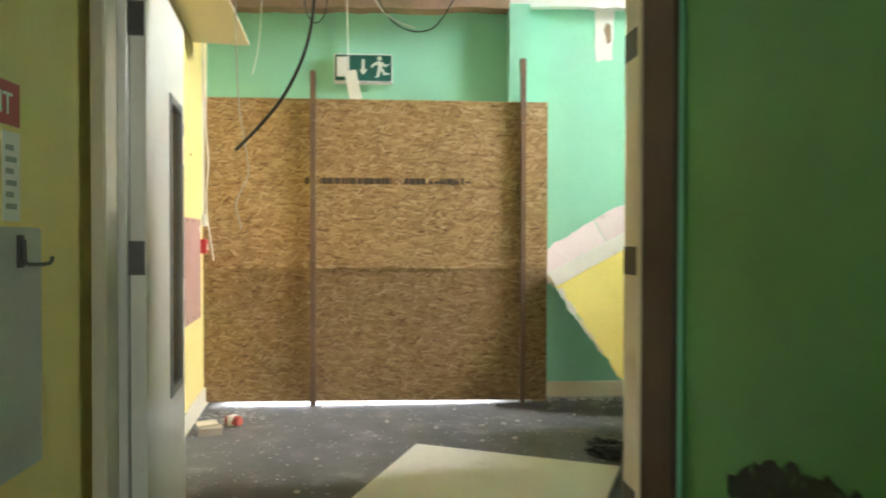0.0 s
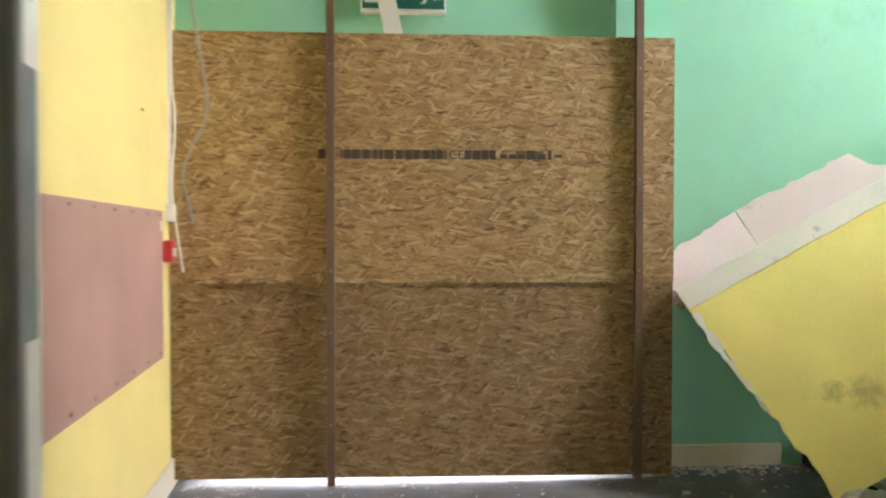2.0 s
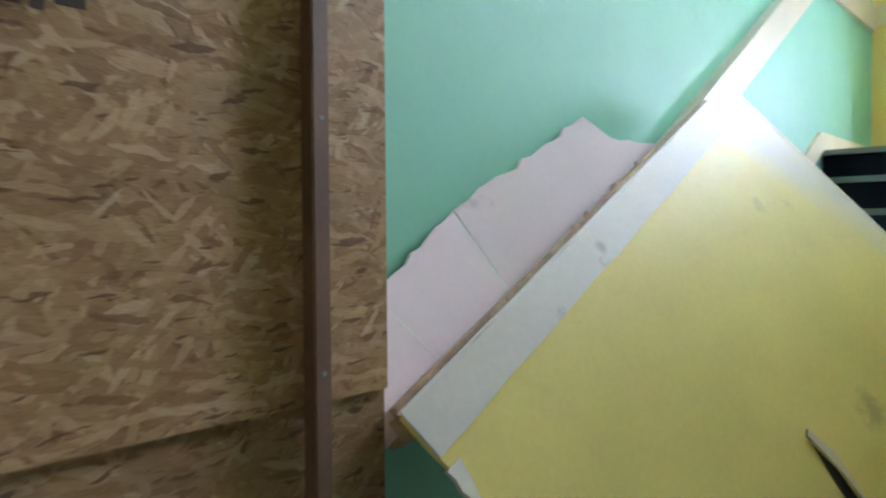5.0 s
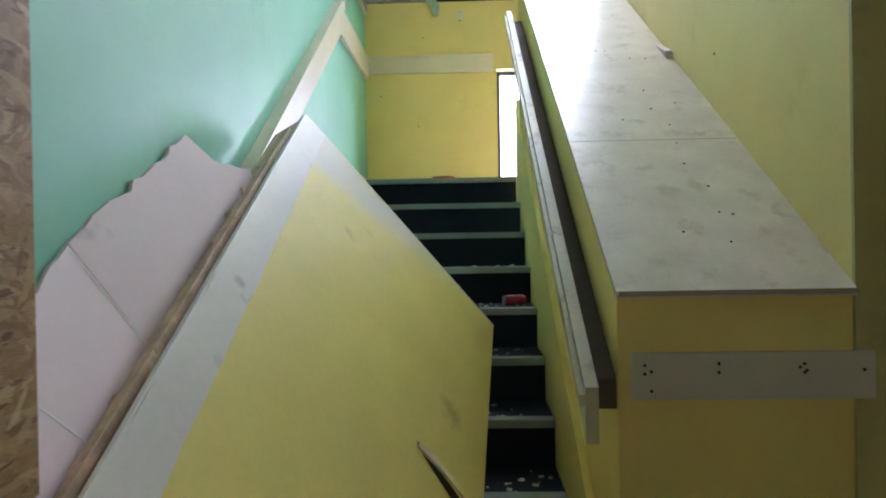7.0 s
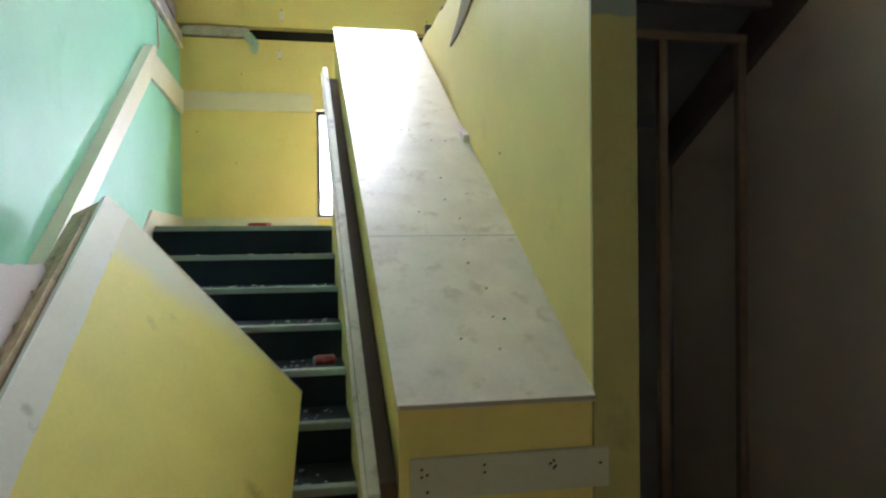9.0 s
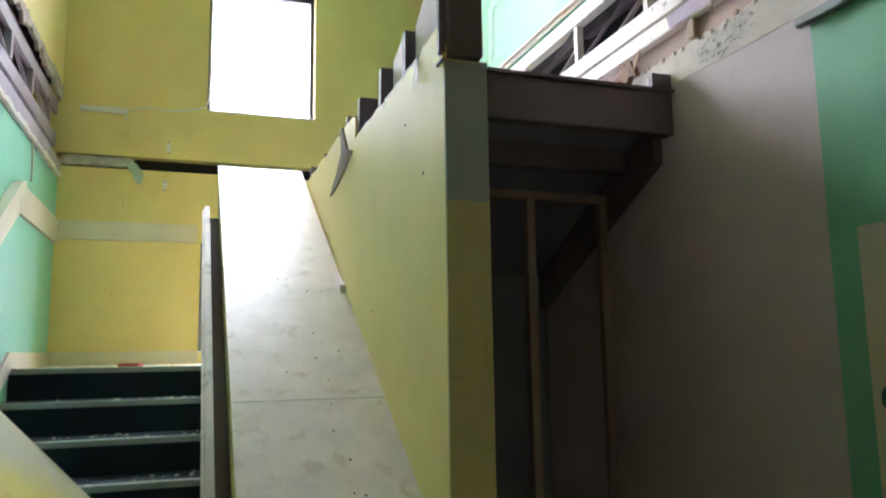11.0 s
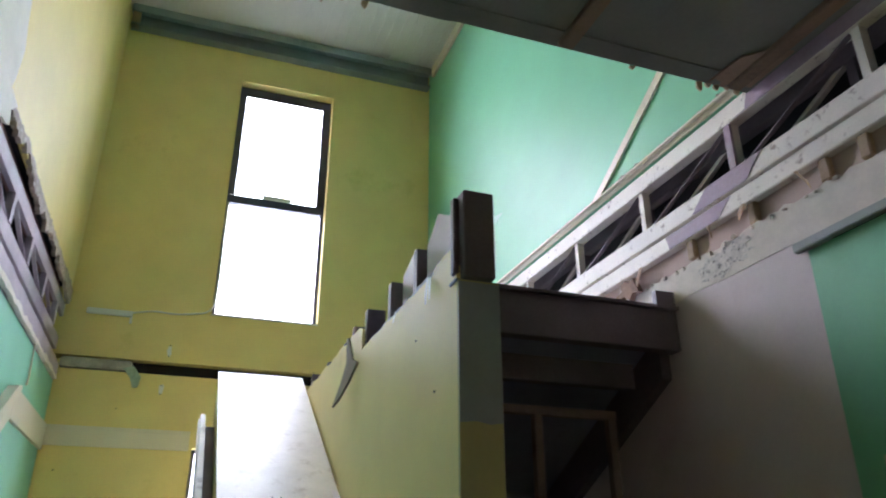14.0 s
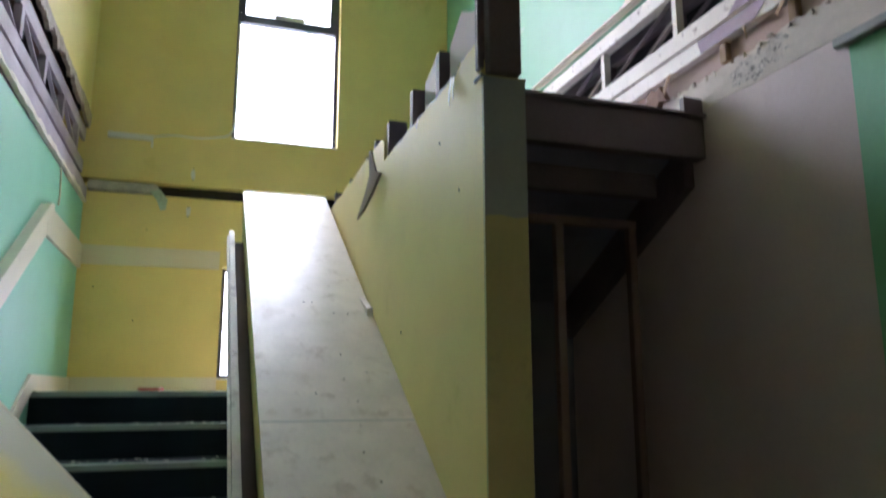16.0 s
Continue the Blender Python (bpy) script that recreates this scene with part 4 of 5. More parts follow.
shelf = thing("hanging_ceiling_board", "cream board left hanging from the stripped ceiling", "board")
bm = bmesh.new()
prism(bm, [(-2.50, -0.42, 2.49), (-2.07, -0.47, 2.46), (-2.04, -1.25, 2.52), (-2.46, -1.25, 2.55)], (0, 0, 0.018))
part("board", bm, CREAM, shelf)
boxes("hanger", [((-2.40, -1.0, 2.55), (-2.37, -0.96, 3.7))], TIMBER, shelf)
tagged(on_wall("bell_box", 0.55, 0.70, 2.62, 2.75, 0.06, RED, None, "", 0.01), "red alarm sounder high on the yellow wall", "sounder")
# broken plaster and ceiling edge over the boarding
RUBBLE_BROWN = mat("brown_crumbled_plaster", (0.30, 0.21, 0.14), 0.9, var=0.35, scale=22, bump=1.0)
edge = thing("broken_ceiling_edge", "ragged brown and white plaster edge of the stripped ceiling", "plaster edge")
shape("plaster", torn((-2.5, 0.02, 2.86), (-0.28, 0.02, 2.90), 18, 0.012, 14) + [(-0.28, 0.02, 2.98), (-2.5, 0.02, 2.98)], (0, 0.145, 0), mat("brown_plaster", (0.33, 0.22, 0.14), 0.8, var=0.3), edge)
shape("white_edge", torn((-0.26, 0.10, 2.93), (0.9, 0.10, 2.96), 10, 0.012, 15) + [(0.9, 0.10, 3.08), (-0.26, 0.10, 3.08)], (0, 0.072, 0), WHITE, edge)
structure("pilaster", [((-0.276, 0.062, 2.1), (-0.118, YL, 2.95))], GREEN, "mint green pilaster beside the boarding", "wall")
patch = tagged(shape("broken_plaster_patch", [(0.555, YL - 0.004, 2.98), (0.40, YL - 0.004, 2.98)] + torn((0.402, YL - 0.004, 2.95), (0.412, YL - 0.004, 2.57), 7, 0.008, 16, 0) + torn((0.42, YL - 0.004, 2.56), (0.535, YL - 0.004, 2.572), 5, 0.012, 17) + torn((0.54, YL - 0.004, 2.59), (0.553, YL - 0.004, 2.95), 7, 0.012, 18, 0), (0, 0.003, 0), WHITE), "broken patch of bare white plaster on the green wall", "plaster patch")
tagged(shape("plaster_hole", [(0.47, YL - 0.0055, 2.80), (0.50, YL - 0.0055, 2.69), (0.53, YL - 0.0055, 2.72), (0.525, YL - 0.0055, 2.84), (0.49, YL - 0.0055, 2.86)], (0, 0.0012, 0), RUBBLE_BROWN), "brown hole in the bare plaster patch", "hole")

# ---- doorway ----
door = thing("door_1", "open light grey fire door with narrow vision panel", "door", "structure")
hx, hy, fx, fy = -1.874, -3.10, -1.985, -2.30
ang = math.degrees(math.atan2(fy - hy, fx - hx))
DM = pose(hx, hy, 0, 0, 0, ang)       # local x runs along the leaf, y to its back


def leaf(name, s0, s1, y0, y1, z0, z1, material, label="", bevel=0.002, parent=door):
    bm = bmesh.new()
    box(bm, (s0, y0, z0), (s1, y1, z1), bevel, DM)
    return part(name, bm, material, parent, label)


L = 0.805
BEAD = mat("grey_bead", (0.22, 0.22, 0.20), 0.4)
g0, g1, gz0, gz1 = 0.455, 0.70, 0.66, 1.70
for s0, s1, z0, z1 in ((0, g0, 0.01, 2.04), (g1, L, 0.01, 2.04), (g0, g1, 0.01, gz0), (g0, g1, gz1, 2.04)):
    leaf("leaf_panel", s0, s1, 0.0, 0.044, z0, z1, DOORPAINT, "", 0)
for s0, s1, z0, z1 in ((g0 - 0.02, g0 + 0.012, gz0 - 0.02, gz1 + 0.02), (g1 - 0.012, g1 + 0.02, gz0 - 0.02, gz1 + 0.02), (g0 + 0.012, g1 - 0.012, gz0 - 0.02, gz0 + 0.012), (g0 + 0.012, g1 - 0.012, gz1 - 0.012, gz1 + 0.02)):
    leaf("glazing_bead", s0, s1, -0.006, 0.046, z0, z1, BEAD, "grey glazing bead")
pane = leaf("glass_pane", g0 + 0.012, g1 - 0.012, 0.004, 0.009, gz0 + 0.012, gz1 - 0.012, GLASS, "", 0)
pane.visible_shadow = False
leaf("push_plate", 0.715, 0.785, -0.003, -0.0005, 1.05, 1.50, METAL, "brushed metal push plate", 0)
b2 = bmesh.new()
bmesh.ops.create_cone(b2, cap_ends=True, segments=20, radius1=0.028, radius2=0.028, depth=0.002, matrix=DM @ pose(0.75, -0.0018, 1.636, 90, 0, 0))
part("notice_disc", b2, BLUE, door, "round blue notice")
ph = leaf("pull_handle", 0.74, 0.765, 0.07, 0.09, 0.95, 1.35, METAL, "steel pull handle", 0.006)
leaf("handle_stay", 0.745, 0.76, 0.044, 0.07, 1.0, 1.03, METAL, "", 0, ph)
leaf("handle_stay", 0.745, 0.76, 0.044, 0.07, 1.27, 1.30, METAL, "", 0, ph)
for z in (0.25, 1.15, 1.85):
    leaf("hinge", -0.006, 0.0, 0.004, 0.05, z - 0.05, z + 0.05, DARKSTEEL, "tarnished steel hinge", 0)
frame_l = thing("door_2", "chipped cream door frame of the hall doorway", "door frame", "structure")
boxes("jamb", [((-2.0, -3.10, 0), (-1.935, -2.99, 2.35))], CREAM, frame_l, "", 0.004)
boxes("stop", [((-1.945, -3.13, 0), (-1.920, -3.101, 2.35))], WHITE, frame_l, "chipped white edge bead", 0.002)
boxes("architrave", [((-1.985, -3.22, 0), (-1.946, -3.104, 2.35))], CREAM, frame_l, "dusty cream architrave", 0.004)
boxes("jamb", [((-0.262, -2.72, 0), (-0.2405, -2.56, 2.35))], CREAM, frame_l, "", 0.004)
boxes("stop", [((-0.270, -2.745, 0), (-0.2405, -2.7205, 2.35))], CREAM, frame_l, "", 0.003)
boxes("bare_lining", [((-0.258, -3.03, 0), (-0.2405, -2.7455, 2.35))], mat("dark_bare_timber", (0.065, 0.045, 0.033), 0.8, var=0.3, fine=90), frame_l, "dark bare timber lining")
boxes("head", [((-1.925, -3.1, 2.27), (-0.259, -2.9, 2.35))], CREAM, frame_l)
for z in (0.25, 1.15, 1.95):
    boxes("hinge", [((-0.268, -2.70, z - 0.075), (-0.2625, -2.575, z + 0.03))], DARKSTEEL, frame_l, "steel hinge leaf")

# near corridor fittings
fp = thing("fire_point_sign", "red fire point sign with white lettering on the yellow wall", "sign")
boxes("plate", [((-1.969, -4.10, 1.448), (-1.964, -3.645, 1.54))], RED, fp)
text("FIRE", 0.066, pose(-1.963, -3.99, 1.470, 90, 0, 90), WHITE, fp, "word")
text("POINT", 0.066, pose(-1.963, -3.775, 1.470, 90, 0, 90), WHITE, fp, "word")
ns = thing("notice_sheet", "faded white notice sheet on the yellow wall", "notice")
boxes("sheet", [((-1.969, -3.71, 1.245), (-1.967, -3.64, 1.435))], WHITE, ns)
for i in range(6):
    boxes("text_bar", [((-1.9668, -3.70, 1.27 + i * 0.025), (-1.9663, -3.655 - 0.012 * (i % 2), 1.282 + i * 0.025))], NOSING, ns)
hk = thing("backing_board", "grey white backing board with metal hook on the yellow wall", "board")
boxes("board", [((-1.969, -4.5, 0.70), (-1.955, -3.568, 1.232))], mat("pale_backing", (0.45, 0.46, 0.44), 0.5), hk, "", 0.004)
hp = boxes("hook_plate", [((-1.955, -3.682, 1.145), (-1.948, -3.66, 1.215))], DARKSTEEL, hk, "", 0.001)
tube("hook", [(-1.944, -3.671, 1.205), (-1.943, -3.671, 1.165), (-1.942, -3.668, 1.152), (-1.938, -3.63, 1.150), (-1.934, -3.59, 1.150), (-1.932, -3.572, 1.153), (-1.932, -3.568, 1.166)], 0.0045, DARKSTEEL, hp)
rs = random.Random(44)
soot = [(-0.2225, -4.5 + 0.024 * i, 0.69 - 0.16 * max(0.0, (i - 30) / 19) ** 2 + rs.uniform(-0.016, 0.016)) for i in range(49)] + [(-0.2225, -3.35 - 0.024 * i, 0.50 + rs.uniform(-0.03, 0.02)) for i in range(48)]
sm = tagged(shape("soot_stain", soot, (-0.0015, 0, 0), mat("soot", (0.02, 0.03, 0.018), 0.8, var=0.4, scale=18, stain=((0.10, 0.26, 0.09), 16, 0.56))), "black sooty smear low on the green wall", "stain")

# ---- floor things ----
fs = tagged(shape("floor_board", [(-1.006, -1.148, 0.012), (0.03, -1.632, 0.012), (-0.40, -2.55, 0.012), (-1.50, -2.43, 0.012)], (0, 0, 0.02), mat("cream_sheet", (0.70, 0.68, 0.58), 0.5, var=0.06, stain=((0.2, 0.18, 0.15), 5, 0.7))), "cream painted board lying flat on the floor", "board")
can = thing("crushed_can", "crushed red drinks can on the floor", "can")


def can_mesh(m, material, name, parent):
    bm = bmesh.new()
    bmesh.ops.create_cone(bm, cap_ends=True, segments=20, radius1=0.033, radius2=0.033, depth=0.105)
    bmesh.ops.subdivide_edges(bm, edges=[e for e in bm.edges if abs(e.verts[0].co.z - e.verts[1].co.z) > 0.05], cuts=5)
    for v in bm.verts:
        f = 1 - 0.28 * max(0, 1 - abs(v.co.z) / 0.035) * (0.5 + 0.5 * math.sin(3 * math.atan2(v.co.y, v.co.x)))
        if abs(v.co.z) > 0.05:
            f *= 0.86
        v.co.x *= f
        v.co.y *= f
    bmesh.ops.transform(bm, matrix=m, verts=bm.verts)
    return part(name, bm, material, parent)


can_mesh(pose(-2.16, -0.55, 0.034, 90, 0, 60), mat("faded_red_can", (0.36, 0.075, 0.06), 0.4, 0.2, var=0.3, scale=25), "body", can)
b2 = bmesh.new()
box(b2, (-0.034, -0.034, -0.025), (0.034, 0.034, 0.012), 0.004, pose(-2.16, -0.55, 0.034, 90, 0, 60))
part("band", b2, WHITE, can, "pale label patch")
can2 = thing("drinks_can", "dented red drinks can lying on a step", "can")
can_mesh(pose(2.46, -0.85, 1.066, 90, 0, 12) @ Matrix.Diagonal((0.95, 0.8, 0.95, 1)), CRIMSON, "body", can2)
b2 = bmesh.new()
bmesh.ops.create_cone(b2, cap_ends=True, segments=18, radius1=0.022, radius2=0.022, depth=0.004, matrix=pose(2.46, -0.85, 1.066, 90, 0, 12) @ pose(0, 0, -0.054))
part("rim", b2, METAL, can2, "bare metal rim")
pk2 = thing("red_packet", "crumpled red packet lying on the landing", "packet")
b2 = bmesh.new()
box(b2, (-0.07, -0.05, 0), (0.07, 0.05, 0.022), 0.008, pose(3.80, -0.48, TOPZ + 0.001, 0, 0, 70))
part("packet", b2, mat("red_packet_card", (0.45, 0.075, 0.05), 0.5, var=0.3, scale=30), pk2)
bx = thing("broken_box", "dusty broken cardboard box piece on the floor", "box")
b2 = bmesh.new()
box(b2, (-0.07, -0.05, 0.0), (0.07, 0.05, 0.045), 0.003, pose(-2.26, -0.74, 0, 0, 0, 12))
part("body", b2, mat("dusty_card", (0.42, 0.36, 0.28), 0.8), bx)
b2 = bmesh.new()
box(b2, (-0.075, 0.02, 0.045), (0.05, 0.10, 0.055), 0.002, pose(-2.26, -0.74, 0.0, 6, 0, 25))
part("flap", b2, CREAM, bx)
blk = thing("black_bag", "crumpled black plastic bag on the floor", "bag")
b2 = bmesh.new()
bmesh.ops.create_icosphere(b2, subdivisions=4, radius=1)
for v in b2.verts:
    k = 1 + 0.4 * noise.noise(v.co * 1.9 + Vector((3, 1, 2))) + 0.2 * noise.noise(v.co * 5)
    v.co = Vector((0.06 + 0.12 * v.co.x * k, -1.34 + 0.11 * v.co.y * k, max(0.002, 0.045 + 0.062 * v.co.z * k)))
part("film", b2, mat("black_bin_film", (0.012, 0.012, 0.014), 0.35, var=0.3, scale=20), blk)
bag = thing("rubble_bag", "crumpled pale plastic sheet under the fallen panel", "plastic sheet")
b2 = bmesh.new()
bmesh.ops.create_icosphere(b2, subdivisions=4, radius=1)
for v in b2.verts:
    k = 1 + 0.35 * noise.noise(v.co * 2.3) + 0.22 * abs(noise.noise(v.co * 4.5)) - 0.12 * abs(noise.noise(v.co * 9))
    v.co = Vector((0.56 + 0.11 * v.co.x * k, -0.74 + 0.12 * v.co.y * k, max(0.002, 0.07 + 0.10 * v.co.z * k)))
part("film", b2, mat("milky_plastic", (0.46, 0.45, 0.39), 0.3, var=0.2), bag)


def crumbs(name, n, seed, place, size, material, label):
    """Many small broken bits joined into one."""
    rnd = random.Random(seed)
    bm = bmesh.new()
    for i in range(n):
        x, y, z = place(rnd)
        s = rnd.uniform(*size)
        pts = [Vector((rnd.uniform(0.4, 1) * s * math.cos(a), rnd.uniform(0.4, 1) * s * math.sin(a), 0)) for a in (0.3, 1.4, 2.6, 3.7, 5.0)]
        o = Vector((x, y, z))
        lo_ = [bm.verts.new(o + p) for p in pts]
        hi_ = [bm.verts.new(o + p * 0.8 + Vector((0, 0, s * rnd.uniform(0.15, 0.5)))) for p in pts]
        bm.faces.new(hi_)
        for j in range(5):
            bm.faces.new((lo_[j], lo_[(j + 1) % 5], hi_[(j + 1) % 5], hi_[j]))
    return tagged(part(name, bm, material), label, "debris", kind="stuff")


def hall(r):
    y = r.uniform(-2.6, 0.05)
    return r.uniform(skew_x(y) + 0.05, 0.6), y, 0.0


PLASTER = mat("plaster_crumbs", (0.5, 0.48, 0.45), 0.85, var=0.2)
crumbs("plaster_crumbs", 950, 1, hall, (0.002, 0.011), PLASTER, "pale plaster crumbs scattered on the dark floor")
crumbs("plaster_lumps", 45, 2, hall, (0.012, 0.028), PLASTER, "larger plaster lumps on the dark floor")
crumbs("wall_foot_rubble", 160, 7, lambda r: (r.uniform(0.0, 0.75), YL - abs(r.gauss(0.03, 0.06)) - 0.02, 0.0), (0.006, 0.022), PLASTER, "plaster rubble along the foot of the green wall")
crumbs("boarding_rubble", 90, 9, lambda r: (r.uniform(-2.48, -2.0), r.uniform(-0.5, -0.03), 0.0), (0.005, 0.018), PLASTER, "plaster bits beside the boarding")


def on_steps(r):
    k = r.randint(3, 9)
    return TOPX - GOING * (10 - k) + r.uniform(0.03, 0.3), r.uniform(RY + 0.03, -0.1), TOPZ - STEP * (10 - k) - 0.004


crumbs("step_debris", 170, 4, on_steps, (0.004, 0.02), PLASTER, "plaster bits lying on the stair treads")

# ---- torn floor void, both sides ----
WHITEWOOD = mat("whitened_timber", (0.80, 0.74, 0.65), 0.55, var=0.14, fine=90, stain=((0.30, 0.22, 0.17), 20, 0.585))


def truss(name, x0, x1, y, d, zt, zb, h, pitch, phase, material, label, web=0.022, brace=0.04, brace_mat=None, set_back=0.0):
    t = thing(name, label, "truss", "structure")
    boxes("top_chord", [((x0, y, zt - h), (x1, y + d, zt))], material, t, "", 0.003)
    boxes("bottom_chord", [((x0, y, zb), (x1, y + d, zb + h))], material, t, "", 0.003)
    x = x0 + phase
    yc = y + d * 0.5
    yb = yc + set_back
    while x < x1 - 0.05:
        boxes("web_post", [((x - web, yc - 0.02, zb + h), (x + web, yc + 0.02, zt - h))], material, t)
        if x + pitch < x1:
            shape("diagonal", [(x + 0.03, yb + 0.012, zt - h), (x + 0.03 + brace, yb + 0.012, zt - h), (x + pitch - 0.03, yb + 0.012, zb + h), (x + pitch - 0.03 - brace, yb + 0.012, zb + h)], (0, -0.024, 0), brace_mat or material, t)
        x += pitch
    return t


LATH = mat("grey_lath", (0.50, 0.46, 0.40), 0.7, var=0.2, fine=80)
side_truss = truss("truss_side", 1.0, XF - 0.03, YL + 0.02, 0.028, 3.795, 3.435, 0.098, 0.60, 0.50, SIDEWOOD, "exposed lilac grey timber floor truss in the torn wall", 0.028, 0.034)
# Rear truss in dark wood, so its colour carries the depth's shade.
truss("truss_side_back", 1.0, XF - 0.03, YL + 0.14, 0.05, 3.70, 3.40, 0.06, 0.52, 0.5, DARKWOOD, "second floor truss deep in the void, coloured dark for the void's shade")
tagged(boxes("void_header", [((2.0, YL + 0.085, 3.80), (XF - 0.03, YL + 0.125, 3.945))], mat("red_brown_header", (0.24, 0.13, 0.11), 0.75, var=0.3, fine=70), None, "", 0.003), "red brown header board above the floor truss", "board")
hang_pts = torn((0.7, YL - 0.014, 3.585), (1.66, YL - 0.014, 3.595), 16, 0.014, 61) + [(1.74, YL - 0.014, 3.66), (1.83, YL - 0.014, 3.63), (1.92, YL - 0.014, 3.69)] + torn((1.96, YL - 0.014, 3.72), (2.16, YL - 0.014, 3.80), 5, 0.012, 62) + [(2.12, YL - 0.014, 3.86), (2.20, YL - 0.014, 3.93), (0.7, YL - 0.014, 3.95)]
bm = bmesh.new()
prism(bm, hang_pts, (0, 0.014, 0))
DUSTPLASTER = mat("dusty_bare_plaster", (0.74, 0.70, 0.60), 0.8, var=0.1, scale=5, stain=((0.58, 0.54, 0.44), 6, 0.6))
tagged(part("hanging_plaster", bm, DUSTPLASTER), "whitish plaster hanging over the torn floor void", "plaster edge")
bm = bmesh.new()
prism(bm, [(1.30, YL - 0.022, 3.245)] + torn((1.34, YL - 0.022, 3.245), (XF - 0.03, YL - 0.022, 3.225), 34, 0.008, 71) + [(XF - 0.03, YL - 0.022, 3.325)] + torn((XF - 0.04, YL - 0.022, 3.325), (1.30, YL - 0.022, 3.350), 30, 0.006, 72), (0, 0.04, 0))
tagged(part("torn_ceiling_plate", bm, SIDEWOOD), "lilac grey board under the torn floor void", "board")
right_truss = truss("truss_right", -1.5, XF - 0.03, YR - 0.06, 0.06, 3.722, 3.335, 0.088, 0.66, 0.36, WHITEWOOD, "exposed whitened timber floor truss in the broken wall", 0.017, 0.012, DARKWOOD)
# Dark wood here gives the shade inside the void; lath braces stay pale.
truss("truss_right_back", -1.5, XF - 0.03, YR - 0.18, 0.05, 3.70, 3.33, 0.07, 0.66, 0.50, DARKWOOD, "second floor truss deep in the void, coloured dark for the void's shade", 0.02, 0.05, LATH)
# Slanted purplish stretches laid over the whitened chords, post and wall plate.
shape("purplish_stretch", [(x, YR + 0.001, z) for x, z in ((0.72, 3.64), (0.69, 3.72), (-0.4, 3.72), (-0.4, 3.636), (0.80, 3.636))], (0, 0.002, 0), PURPLE, right_truss, "purplish timber stretch")
shape("purplish_stretch", [(x, YR + 0.001, z) for x, z in ((1.13, 3.337), (1.02, 3.421), (0.68, 3.421), (0.78, 3.337))], (0, 0.002, 0), PURPLE, right_truss, "purplish timber stretch")
boxes("purplish_post", [((0.822, YR - 0.012, 3.424), (0.859, YR + 0.001, 3.633))], PURPLE, right_truss, "purplish web post")
wp = thing("wall_plate", "broken wall plate and noggins under the floor truss", "wall plate", "structure")
boxes("upper_beam", [((-0.6, YR - 0.07, 3.235), (XF - 0.05, YR + 0.012, 3.312))], WHITEWOOD, wp, "", 0.004)
shape("purplish_stretch", [(x, YR + 0.0125, z) for x, z in ((1.30, 3.24), (1.32, 3.308), (0.87, 3.308), (0.965, 3.24))], (0, 0.002, 0), PURPLE, wp, "purplish timber stretch")
boxes("salmon_board", [((-0.6, YR - 0.06, 3.13), (XF - 0.05, YR - 0.025, 3.234))], mat("pale_salmon_board", (0.55, 0.42, 0.36), 0.75, var=0.15, fine=90), wp, "pale pink backing board")
for x in (0.25, 0.42, 0.785, 1.175, 2.05):
    boxes("noggin", [((x - 0.022, YR - 0.0245, 3.145), (x + 0.022, YR + 0.004, 3.234))], TIMBER, wp, "broken timber noggin", 0.004)
RUBBLE = mat("crumbled_plaster", (0.40, 0.34, 0.28), 0.9, var=0.35, scale=22, bump=1.0, stain=((0.62, 0.56, 0.50), 18, 0.56))
PLASTERBAND = mat("cream_broken_plaster", (0.74, 0.68, 0.60), 0.85, var=0.1, scale=14, bump=0.8, stain=((0.52, 0.45, 0.38), 11, 0.64))
SPECKLE = mat("speckled_bare_concrete", (0.66, 0.62, 0.56), 0.9, var=0.2, scale=30, bump=1.0, stain=((0.20, 0.185, 0.17), 48, 0.52))
bm = bmesh.new()
prism(bm, torn((-0.5, YR - 0.05, 2.966), (2.2, YR - 0.05, 3.0), 30, 0.003, 40) + torn((2.2, YR - 0.05, 3.12), (-0.5, YR - 0.05, 3.15), 70, 0.012, 41), (0, 0.0525, 0))
tagged(part("broken_plaster_band", bm, PLASTERBAND), "cream broken plaster and concrete band under the floor void", "plaster edge")
rnd = random.Random(90)
bm = bmesh.new()
prism(bm, [(0.985 + (0.165 + rnd.uniform(-0.06, 0.05)) * math.cos(a), YR + 0.003, 3.062 - 0.012 * math.cos(a) + (0.058 + rnd.uniform(-0.022, 0.016)) * math.sin(a)) for a in [2 * math.pi * k / 44 for k in range(44)]], (0, 0.0012, 0))
tagged(part("concrete_patch", bm, SPECKLE), "speckled patch of bare concrete in the broken plaster", "concrete patch")
brk = tagged(shape("broken_fixing", [(1.55, YR + 0.003, 3.12), (1.59, YR + 0.003, 3.205), (1.63, YR + 0.003, 3.19), (1.66, YR + 0.003, 3.214), (1.70, YR + 0.003, 3.19), (1.69, YR + 0.003, 3.165), (1.76, YR + 0.003, 3.145), (1.74, YR + 0.003, 3.12), (1.68, YR + 0.003, 3.135), (1.63, YR + 0.003, 3.10), (1.60, YR + 0.003, 3.13)], (0, 0.03, 0), mat("rusty_splinter", (0.26, 0.15, 0.09), 0.8, var=0.4, scale=20)), "splintered brown timber fixing in the broken wall", "timber scrap")
tr2 = tagged(boxes("edge_batten", [((-0.9, YR + 0.006, 2.93), (0.60, YR + 0.035, 2.965))], NOSING, None, "", 0.004), "grey edge batten over the green wall", "batten")
cb = thing("cream_panel", "cream panel with round dark hole on the green wall", "panel")
boxes("panel", [((-0.22, YR + 0.006, 0.9), (0.44, YR + 0.022, 2.205))], CREAM, cb, "", 0.004)
b2 = bmesh.new()
